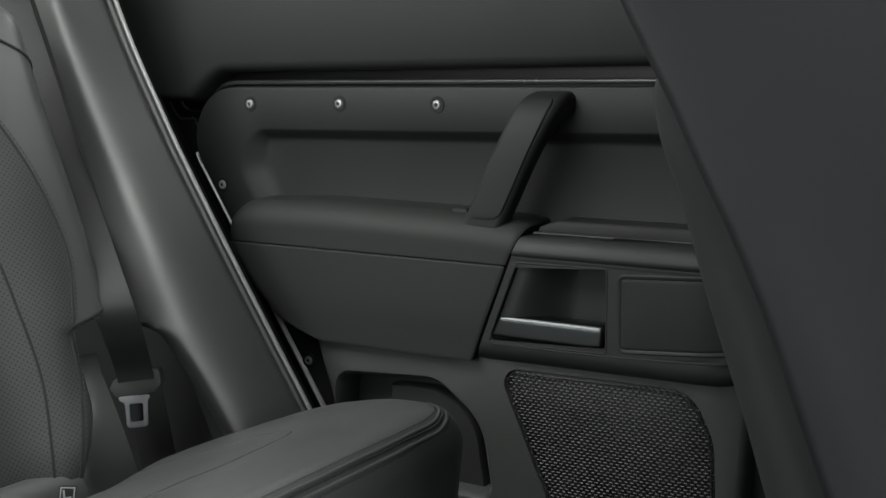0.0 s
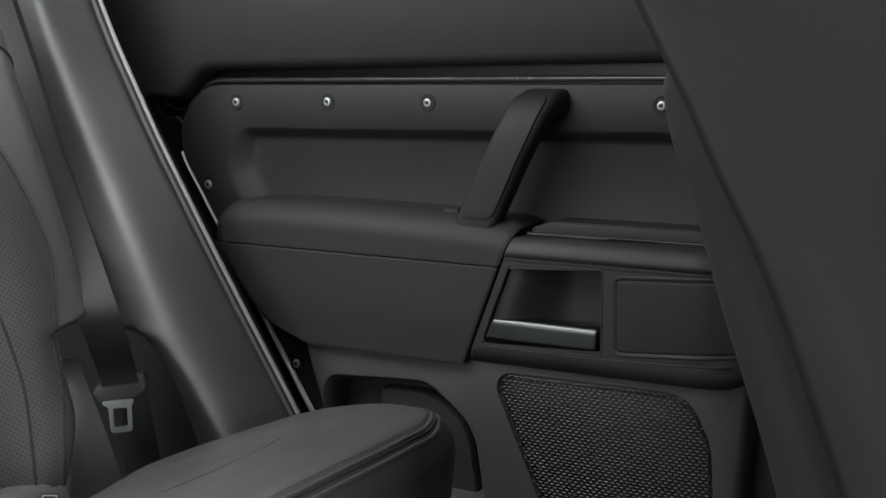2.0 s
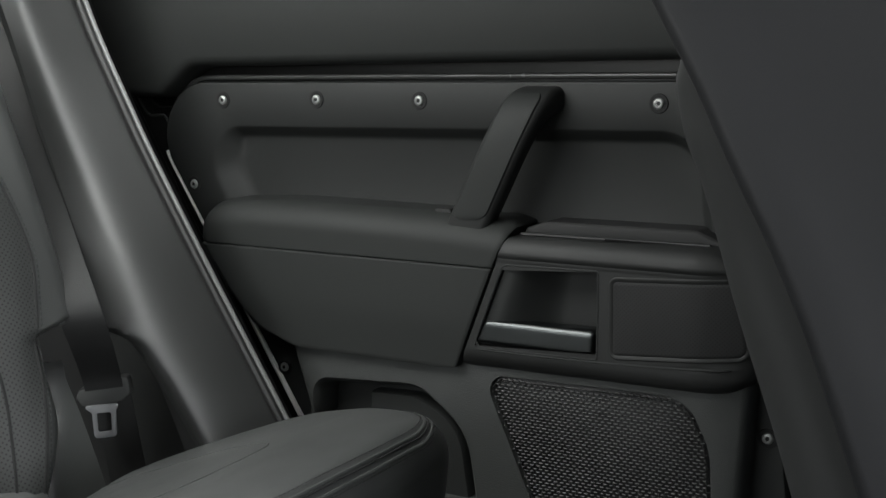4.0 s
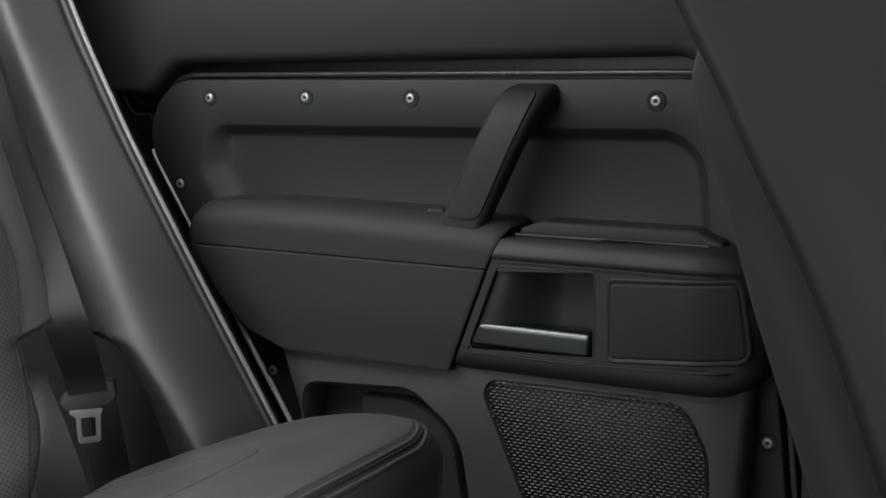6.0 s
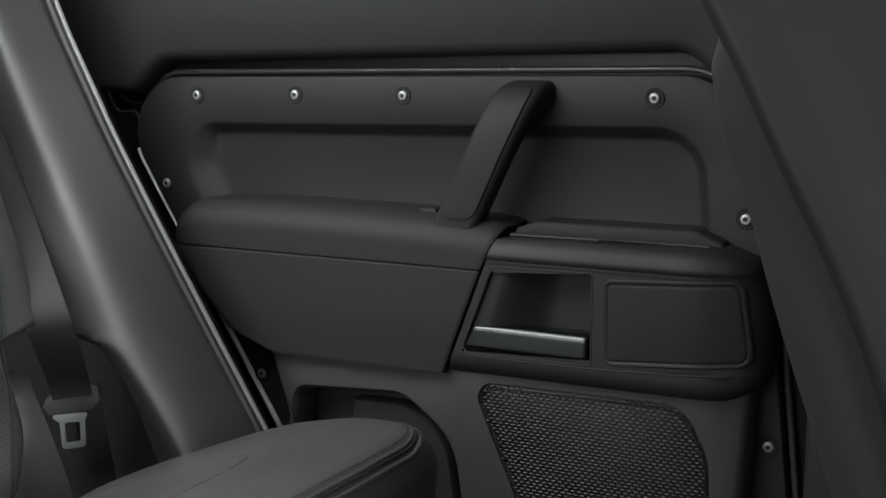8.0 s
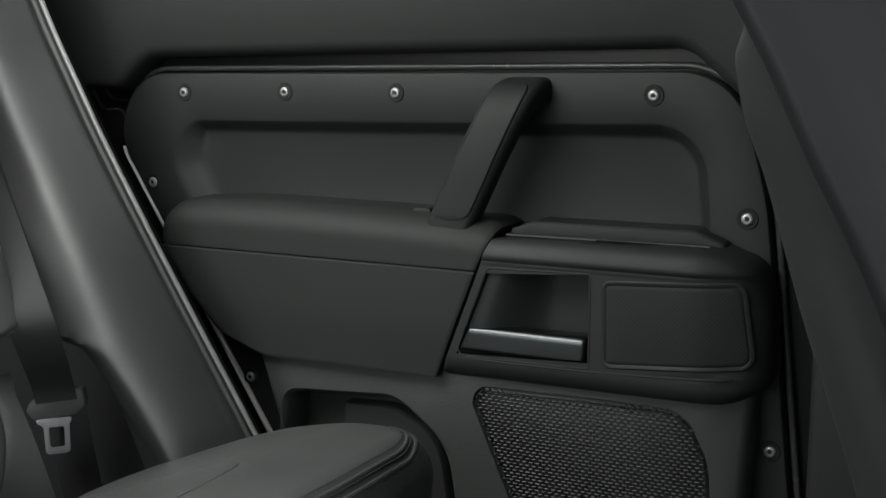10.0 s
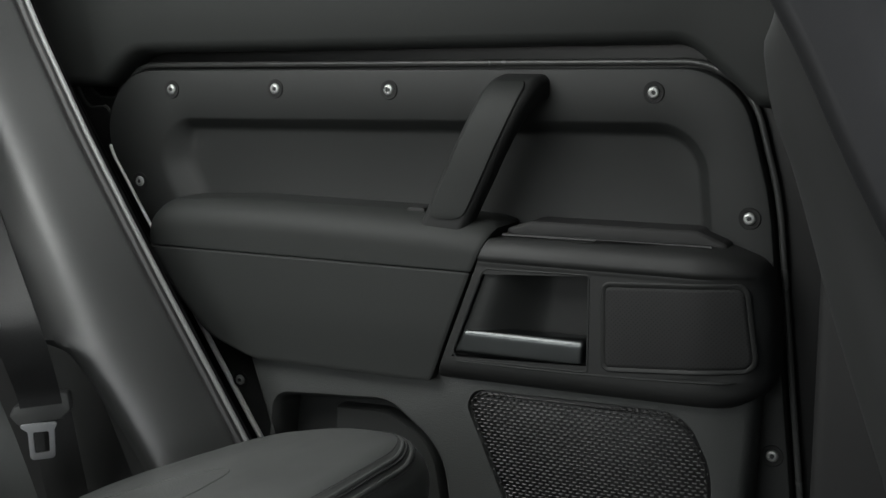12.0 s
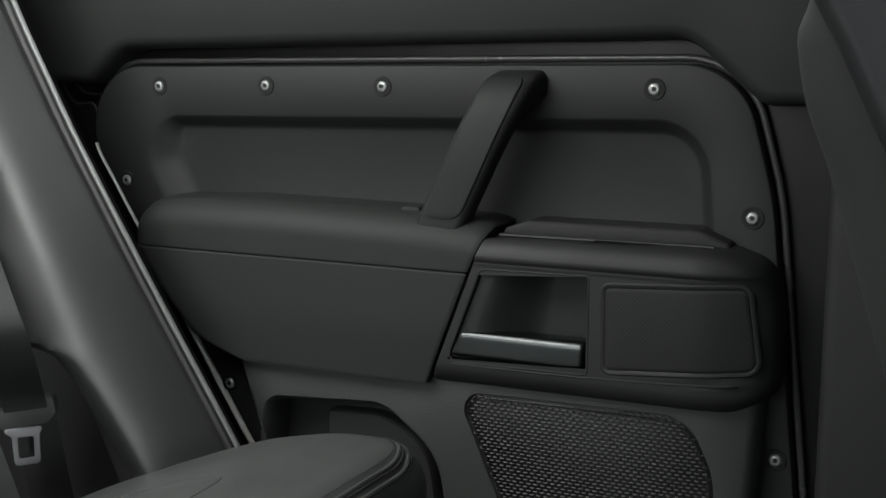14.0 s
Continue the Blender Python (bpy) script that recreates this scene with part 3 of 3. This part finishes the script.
pillar = part("pillar_trim", sheet(rows), PILLAR, None, "grained dark grey plastic rear pillar trim beside the door")
tagged(pillar, kind="structure", category="pillar trim")
tagged(part("wall_behind_belt", sheet(gap_rows), HARD, None, "dark grey trim behind the seat belt"), kind="structure", category="wall")
seal_line = [(table(z, SEAL) - 0.005, 1.347, z) for z in [1.1 - 0.02 * i for i in range(45)]]
tagged(part("trim_seal", tube(seal_line, 0.006, 8), RUBBER, None, "black rubber door seal along the pillar"), kind="structure", category="seal")
edge_line = [(table(z, SEAL) + 0.003, 1.352, z) for z in [1.1 - 0.02 * i for i in range(45)]]
tagged(part("trim_flange", tube(edge_line, 0.0038, 8), LIT_FLANGE, None, "glossy painted flange of the door opening, its glint put into a pale colour"), kind="structure", category="trim")
jamb = [[Vector((table(z, SEAL) + 0.004 - 0.32 * k, 1.362 + 0.2 * k, z)) for k in (0, 0.4, 1)] for z in [1.1 - 0.05 * i for i in range(18)]]
tagged(part("trim_jamb", sheet(jamb), BLACK, None, "dark door jamb"), kind="structure")
tagged(part("wall_pillar_front", box(-0.052, 0.30, 1.47, 1.6, 0, 0.789, 0.015), BLACK, None, "dark centre pillar trim"), kind="structure")

# ---- rear seat ----
seat = thing("rear_seat", "black leather rear car seat with perforated inserts and stitched seams", "car seat")


def cushion_top(x):
    return table(x, [(-1.0, 0.315), (-0.82, 0.352), (-0.75, 0.380), (-0.6, 0.438), (-0.5, 0.463), (-0.43, 0.466), (-0.36, 0.462)])


def cushion_point(x, y, x0=-0.85, x1=-0.383, y0=0.35, y1=1.272, rad=0.045):
    cx, cy = (x0 + x1) / 2, (y0 + y1) / 2
    rc = 0.07
    qx, qy = abs(x - cx) - ((x1 - x0) / 2 - rc), abs(y - cy) - ((y1 - y0) / 2 - rc)
    d = rc - math.hypot(max(qx, 0), max(qy, 0)) - min(max(qx, qy), 0)
    d = max(0.0, d)
    drop = rad - math.sqrt(max(0.0, rad * rad - (rad - d) ** 2)) if d < rad else 0.0
    dish = -0.012 * step(1.17, 1.05, y) * step(-0.45, -0.6, x)
    soft = 0.0016 * noise.noise(Vector((x * 11, y * 9, 0.3))) + 0.0006 * noise.noise(Vector((x * 30, y * 24, 1.7)))
    return Vector((x, y, cushion_top(x) + dish - drop + soft)), d


def seat_cushion():
    bm = bmesh.new()
    x0, x1, y0, y1 = -0.85, -0.383, 0.35, 1.272
    us = [x0 + (x1 - x0) * (0.5 - 0.5 * math.cos(math.pi * i / 110)) for i in range(111)]
    vs = [y0 + (y1 - y0) * (0.5 - 0.5 * math.cos(math.pi * i / 110)) for i in range(111)]
    cx, cy, rc = (x0 + x1) / 2, (y0 + y1) / 2, 0.07
    grid = []
    for x in us:
        r = []
        for y in vs:
            px, py = x, y
            ex, ey = abs(x - cx) - ((x1 - x0) / 2 - rc), abs(y - cy) - ((y1 - y0) / 2 - rc)
            if ex > 0 and ey > 0 and math.hypot(ex, ey) > 0:
                m = max(ex, ey) / math.hypot(ex, ey)
                px = cx + math.copysign((x1 - x0) / 2 - rc + ex * m, x - cx)
                py = cy + math.copysign((y1 - y0) / 2 - rc + ey * m, y - cy)
            r.append(bm.verts.new(cushion_point(px, py)[0]))
        grid.append(r)
    for i in range(110):
        for j in range(110):
            bm.faces.new((grid[i][j], grid[i + 1][j], grid[i + 1][j + 1], grid[i][j + 1]))
    rim = [grid[i][0] for i in range(110)] + [grid[110][j] for j in range(110)] + [grid[i][110] for i in range(110, 0, -1)] + [grid[0][j] for j in range(110, 0, -1)]
    low = [bm.verts.new((v.co.x - 0.045 * (v.co.x > -0.45), v.co.y, 0.0)) for v in rim]
    bridge(bm, rim, low)
    bm.faces.new(low)
    return bm


cush = part("cushion", seat_cushion(), LEATHER, seat, "black leather seat cushion with a rounded front edge")
def edge_line(off, lift):
    """A line along the front edge that turns the outer corner."""
    pts = [(off, 0.42 + 0.01 * i) for i in range(77)]
    for i in range(1, 9):
        a = i / 8 * math.pi * 0.42
        pts.append((off - 0.055 * (1 - math.cos(a)), 1.18 + 0.070 * math.sin(a)))
    return [cushion_point(x, y)[0] + Vector((0.001, 0, lift)) for x, y in pts]


for off in (-0.4060, -0.3960):
    part("piping", tube(edge_line(off, -0.0019), 0.0028, 8), LEATHER, cush, "raised seam along the front edge")
part("seam", tube(edge_line(-0.4010, 0.0002), 0.0012, 6), GROOVE, cush, "dark groove between the raised seams")


def stitches(points, length=0.0045, gap=0.0025, rad=0.0006):
    """Short thread stitches along a line."""
    bm = bmesh.new()
    acc = 0.0
    out = []
    for a, b in zip(points, points[1:]):
        seg = (b - a).length
        d = (b - a).normalized()
        s = 0.0
        while s < seg:
            if acc <= 0:
                out.append((a + d * s, d))
                acc = length + gap
            move = min(acc, seg - s) + 1e-6
            acc -= move
            s += move
    for p, d in out:
        side = d.cross(Vector((0, 0, 1))).normalized() * rad
        up = d.cross(side).normalized() * rad
        q = [bm.verts.new(p + d * l + o) for l in (0, length) for o in (side, up, -side, -up)]
        for i in range(4):
            bm.faces.new((q[i], q[(i + 1) % 4], q[4 + (i + 1) % 4], q[4 + i]))
    return bm


part("seam", tube([(-0.3822 - 0.045 * (0.425 - z) / 0.425, 0.966 + 0.10 * (0.425 - z), z) for z in (0.425 - 0.02 * i for i in range(16))], 0.0012, 6), GROOVE, cush, "upright seam down the front face")
rim_line = [Vector((p.x, low_y(p.x, p.y) + 0.0008, p.y)) for p in inset(grille_loop, 0.0050) if p.y > 0.23]
k = max(range(len(rim_line)), key=lambda n: (rim_line[n] - rim_line[n - 1]).length)
part("grille_rim", stitches(rim_line[k:] + rim_line[:k], 0.0058, 0.0030, 0.0013), GRILLE, spk, "row of raised strands round the grille")
for off in (-0.4115, -0.3915):
    part("stitching", stitches(edge_line(off, 0.0010)), THREAD, cush, "dark stitching")
rows = []
for i in range(100):
    x = lerp(-0.83, -0.542, i / 99)
    ymax = 1.112 - quarter(-0.542 - x, 0.03)
    rows.append([cushion_point(x, lerp(0.45, ymax, j / 90))[0] + Vector((0, 0, 0.0005)) for j in range(91)])
bm = sheet(rows)
uvl = bm.loops.layers.uv.new("uv")
for f in bm.faces:
    for lp in f.loops:
        lp[uvl].uv = (lp.vert.co.x, lp.vert.co.y)
part("insert", bm, FINE, cush, "finely perforated leather insert")
ring_line = [cushion_point(lerp(-0.83, -0.572, i / 30), 1.114)[0] for i in range(31)]
ring_line += [cushion_point(-0.5705 + 0.031 * math.sin(i / 8 * math.pi / 2), 1.083 + 0.031 * math.cos(i / 8 * math.pi / 2))[0] for i in range(1, 9)]
ring_line += [cushion_point(-0.5395, lerp(1.08, 0.45, i / 60))[0] for i in range(61)]
part("seam", tube([p + Vector((0, 0, 0.0001)) for p in ring_line], 0.0009, 6), FINE, cush, "seam round the insert")
part("stitching", stitches([p + Vector((0.006, 0.005, 0.0004)) for p in ring_line]), THREAD, cush, "dark stitching")

# backrest
LEAN_BACK = radians(19.5)
UP = Vector((-math.sin(LEAN_BACK), 0, math.cos(LEAN_BACK)))
OUT = Vector((math.cos(LEAN_BACK), 0, math.sin(LEAN_BACK)))
BASE = Vector((-0.880, 0, 0.35))


def back_edge(h):
    return lerp(1.128 - 0.06 * step(0.09, -0.07, h), 1.200, step(0.178, 0.196, h)) - 0.010 * step(0.25, 0.60, h)


def back_point(v, h):
    """v: 0 at the inboard side to 1 at the outer edge."""
    ye = back_edge(h)
    y = lerp(0.35, ye, v)
    d = ye - y
    rad = 0.05
    bolster = 0.034 * step(0.97, 1.11, y)
    drop = rad - math.sqrt(max(0.0, rad * rad - (rad - d) ** 2)) if d < rad else 0.0
    drop += quarter(0.66 - h, 0.06)
    p = BASE + UP * h + OUT * (bolster - drop * 1.3)
    return Vector((p.x, y, p.z))


def surface(fn, nv, nh, h0, h1, v0=0.0, v1=1.0):
    rows = []
    for i in range(nh + 1):
        h = lerp(h0, h1, i / nh)
        rows.append([fn(1 - (1 - lerp(v0, v1, j / nv)) ** 1.6 if v1 == 1.0 else lerp(v0, v1, j / nv), h) for j in range(nv + 1)])
    return rows


rows = surface(back_point, 60, 120, -0.08, 0.66)
for r in rows:
    r.append(r[-1] - OUT * 0.10)
back = part("backrest", sheet(rows), LEATHER, seat, "black leather backrest with a perforated centre")


def on_back(y, h, lift=0.001):
    ye = back_edge(h)
    return back_point((y - 0.35) / (ye - 0.35), h) + OUT * lift


INSERT = [(-0.05, 1.045), (0.02, 1.066), (0.10, 1.088), (0.17, 1.100), (0.22, 1.114), (0.28, 1.128), (0.35, 1.120), (0.42, 1.100), (0.50, 1.062), (0.56, 1.0), (0.62, 0.90)]
SEAM2 = [(-0.05, 1.015), (0.05, 1.034), (0.13, 1.044), (0.22, 1.040), (0.31, 1.030), (0.42, 0.995), (0.52, 0.94), (0.62, 0.84)]
rows = []
for i in range(90):
    h = -0.05 + 0.61 * i / 89
    rows.append([on_back(lerp(0.5, table(h, INSERT), j / 40), h, 0.0012) for j in range(41)])
bm = sheet(rows)
uvl = bm.loops.layers.uv.new("uv")
for f in bm.faces:
    for lp in f.loops:
        lp[uvl].uv = (lp.vert.co.y, (lp.vert.co - BASE).dot(UP))
part("insert", bm, PERF, back, "perforated leather insert")
for name, line in (("seam", INSERT), ("seam", SEAM2)):
    hs = [-0.05 + 0.012 * i for i in range(52)]
    pts = [on_back(table(h, line), h, 0.0008) for h in hs]
    part(name, tube(pts, 0.0022, 6), GROOVE, back, "stitched seam")
    part("stitching", stitches([p + Vector((0.001, 0.006, 0.0)) for p in pts]), THREAD, back, "dark stitching")

top_seam = [on_back(lerp(1.185, 1.02, i / 20), 0.545 + 0.06 * math.sin(i / 20 * math.pi / 2), 0.0008) for i in range(21)]
notch = [back_point(1.0 - 0.02 * i / 8, 0.192 + 0.004 * i / 8) + OUT * 0.001 for i in range(9)] + [back_point(0.98, 0.196 - 0.0020 * i) + OUT * 0.002 for i in range(5)]
part("notch_piping", tube(notch, 0.0028, 6), LEATHER, back, "leather piping round the belt notch")
part("seam", tube(top_seam, 0.0022, 6), GROOVE, back, "stitched seam")
hinge_loop = densify(rounded([(-1.03, 0.470, 0.02), (-0.957, 0.470, 0.03), (-0.922, 0.405, 0.06), (-0.897, 0.350, 0.05), (-0.868, 0.28, 0.02), (-0.86, 0.20, 0.02), (-1.08, 0.20, 0.02), (-1.07, 0.44, 0.02)], 6), 0.012)
cover = part("side_cover", moulding(hinge_loop, lambda x, z, l, r, b, t: 1.137 - 0.061 * step(0.43, 0.34, z) + 0.7 * quarter(t, 0.030) + 0.75 * quarter(r, 0.055), 1.18, 24, 30), LEATHER, seat, "smooth leather side cover below the backrest")
part("seam", tube([(lerp(-0.942, -0.912, i / 20), 1.139 - 0.061 * step(0.43, 0.34, lerp(0.42, 0.34, i / 20)), lerp(0.42, 0.34, i / 20)) for i in range(21)], 0.0012, 6), THREAD, cover, "fine seam")
pad_loop = densify(rounded([(-1.0, 0.22, 0.01), (-1.0, 0.345, 0.02), (-0.872, 0.365, 0.022), (-0.846, 0.335, 0.02), (-0.84, 0.22, 0.01)], 6), 0.012)
tag_pad = part("anchor_cover", moulding(pad_loop, lambda x, z, l, r, b, t: 0.70 + 0 * x, 1.06, 10, 16), LEATHER, seat, "padded cover over the child seat anchor")

label_tag = thing("anchor_tag", "small black fabric tag with white seat symbol on the seat", "tag")
TAG = pose(-0.836, 1.016, 0.344, 0, 0, 50) @ pose(0, 0, 0, 0, 8, 0) @ Matrix.Scale(0.86, 4)
cloth = densify(rounded([(-0.012, -0.016, 0.003), (0.012, -0.016, 0.003), (0.012, 0.014, 0.003), (-0.012, 0.014, 0.003)], 4), 0.006)
bm = pad(cloth, [(0, 0.0015), (0, 0.0004), (0.0005, 0)])
bmesh.ops.transform(bm, matrix=TAG, verts=bm.verts)
part("cloth", bm, WEB, label_tag)


def mark(loop):
    bm = pad(densify(rounded(loop, 3), 0.004), [(0, 0.0004), (0, -0.0005)])
    bmesh.ops.transform(bm, matrix=TAG, verts=bm.verts)
    return bm


for loop in ([(-0.0095, 0.010, 0), (0.0095, 0.010, 0), (0.0095, 0.012, 0), (-0.0095, 0.012, 0)], [(-0.0095, -0.012, 0), (0.0095, -0.012, 0), (0.0095, -0.010, 0), (-0.0095, -0.010, 0)],
             [(-0.0105, -0.012, 0), (-0.0085, -0.012, 0), (-0.0085, 0.012, 0), (-0.0105, 0.012, 0)], [(0.0085, -0.012, 0), (0.0105, -0.012, 0), (0.0105, 0.012, 0), (0.0085, 0.012, 0)],
             [(-0.005, -0.006, 0), (-0.002, -0.006, 0), (-0.004, 0.007, 0), (-0.007, 0.007, 0)], [(-0.005, -0.0065, 0), (0.006, -0.005, 0), (0.006, -0.002, 0), (-0.004, -0.0035, 0)]):
    part("symbol_bar", mark(loop), WHITE, label_tag, "white printed bar")

# ---- seat belt ----
belt = thing("seat_belt", "black webbing seat belt with metal tongue hanging beside the pillar", "seat belt")


def ribbon(line, width, across, thick=0.0014):
    bm = bmesh.new()
    last = None
    for p in line:
        p = Vector(p)
        a = Vector(across).normalized()
        nrm = Vector((0.5, -0.86, 0)) * thick
        cur = [bm.verts.new(p + a * s * width / 2 + nrm * k) for s, k in ((-1.5, 0), (1, 0), (1, 1), (-1.5, 1))]
        if last:
            bridge(bm, last, cur)
        last = cur
    return bm


part("webbing", ribbon(spline([(-1.311, 1.349, 1.030), (-1.274, 1.339, 0.975), (-1.239, 1.329, 0.919), (-1.190, 1.314, 0.844), (-1.148, 1.299, 0.780), (-1.059, 1.259, 0.687), (-0.948, 1.194, 0.605), (-0.899, 1.174, 0.545), (-0.945, 1.234, 0.484), (-1.026, 1.324, 0.414), (-1.040, 1.345, 0.375)], 10), 0.046, (0.86, 0.5, 0.12)), WEB, belt, "black woven webbing")
part("webbing", ribbon(spline([(-1.05, 1.365, 0.385), (-1.04, 1.372, 0.30), (-1.02, 1.378, 0.18)], 8), 0.046, (0.86, 0.5, 0.12)), WEB, belt, "black woven webbing")


def slanted(loop, thick, rnd, m, hole=None):
    prof = [(0, thick), (0, rnd), (rnd * 0.3, rnd * 0.3), (rnd, 0)]
    bm = pad(loop, prof, None, [])
    if hole:
        bm.free()
        bm = bmesh.new()
        last = None
        for d, y in prof:
            r = ring(bm, inset(loop, d), y)
            if last:
                bridge(bm, last, r)
            last = r
        a = ring(bm, hole, 0)
        b = ring(bm, hole, thick)
        bridge(bm, a, b)
        fill(bm, last, a)
    bmesh.ops.transform(bm, matrix=m, verts=bm.verts)
    return bm


TONGUE = pose(-1.046, 1.335, 0.372, 0, 0, 30)
stop = densify(rounded([(-0.040, 0.000, 0.005), (-0.034, 0.014, 0.006), (0.022, 0.022, 0.004), (0.026, 0.034, 0.004), (0.040, 0.034, 0.006), (0.043, 0.008, 0.008), (0.030, -0.004, 0.008), (-0.030, -0.014, 0.008)], 4), 0.006)
part("tongue_grip", slanted(stop, 0.018, 0.004, TONGUE), GRIP, belt, "dark plastic tongue grip")
plate = densify(rounded([(-0.032, -0.012, 0.004), (0.026, -0.006, 0.004), (0.020, -0.018, 0.006), (0.020, -0.058, 0.006), (-0.014, -0.062, 0.006), (-0.016, -0.022, 0.006)], 4), 0.005)
slot = densify(rounded([(-0.009, -0.022, 0.003), (0.013, -0.020, 0.003), (0.013, -0.049, 0.003), (-0.008, -0.052, 0.003)], 4), 0.005)
part("tongue_plate", slanted(plate, 0.003, 0.001, TONGUE @ pose(0, -0.001, 0), slot), CHROME, belt, "bright steel tongue plate")

# ---- front seat ----
front = thing("front_seat", "black leather front car seat seen from its rear corner", "car seat")
F_RIDGE = [(0.0, 0.33), (0.40, 0.240), (0.60, 0.168), (0.64, 0.152), (0.677, 0.138), (0.70, 0.1295), (0.727, 0.119), (0.75, 0.109), (0.775, 0.097), (0.801, 0.083), (0.826, 0.0705), (0.848, 0.060), (0.868, 0.049), (0.907, 0.028), (1.05, -0.045), (1.12, -0.06)]
rows = []
for i in range(80):
    z = lerp(0.0, 1.12, i / 79)
    xr = table(z, F_RIDGE)
    sec = [Vector((xr + 0.42, 0.610, z))]
    for k in range(15):
        f = 1 - k / 15
        sec.append(Vector((xr + 0.010 + 0.33 * f, 0.698 + 0.13 * f * (0.55 - f), z)))
    for k in range(7):
        a = k / 6 * math.pi / 2
        sec.append(Vector((xr + 0.010 - 0.010 * math.sin(a), 0.708 - 0.010 * math.cos(a), z)))
    sec += [Vector((xr - 0.004, 0.80, z)), Vector((xr - 0.008, 0.98, z)), Vector((xr - 0.004, 1.16, z)), Vector((xr + 0.03, 1.22, z)), Vector((xr + 0.42, 1.20, z)), Vector((xr + 0.42, 0.610, z))]
    rows.append(sec)
part("backrest", sheet(rows), SHADED_SIDE, front, "black leather backrest with a plain side, shade put into its dark colour")
WING = [(0.0, 0.274), (0.40, 0.184), (0.612, 0.114), (0.66, 0.099), (0.70, 0.085), (0.735, 0.073), (0.768, 0.063), (0.80, 0.053), (0.826, 0.043), (0.85, 0.0385), (0.868, 0.0365), (0.89, 0.036)]
rows = []
for i in range(70):
    z = lerp(0.0, 0.884, 1 - (1 - i / 69) ** 1.7)
    xr = table(z, F_RIDGE) + 0.003
    xw = min(lerp(table(z, WING), xr - 0.001, step(0.852, 0.884, z)), xr - 0.001)
    sec = []
    for k in range(9):
        f = k / 8
        sec.append(Vector((lerp(xr, xw, math.sin(f * math.pi / 2)), lerp(0.709, 0.742, 1 - math.cos(f * math.pi / 2)), z)))
    sec += [Vector((xw - 0.002, 0.86, z)), Vector((xw - 0.002, 0.98, z)), Vector((xw, 1.16, z)), Vector((xr, 1.20, z))]
    rows.append(sec)
part("back_shell", sheet(rows), SHELL, front, "soft black rear shell panel")
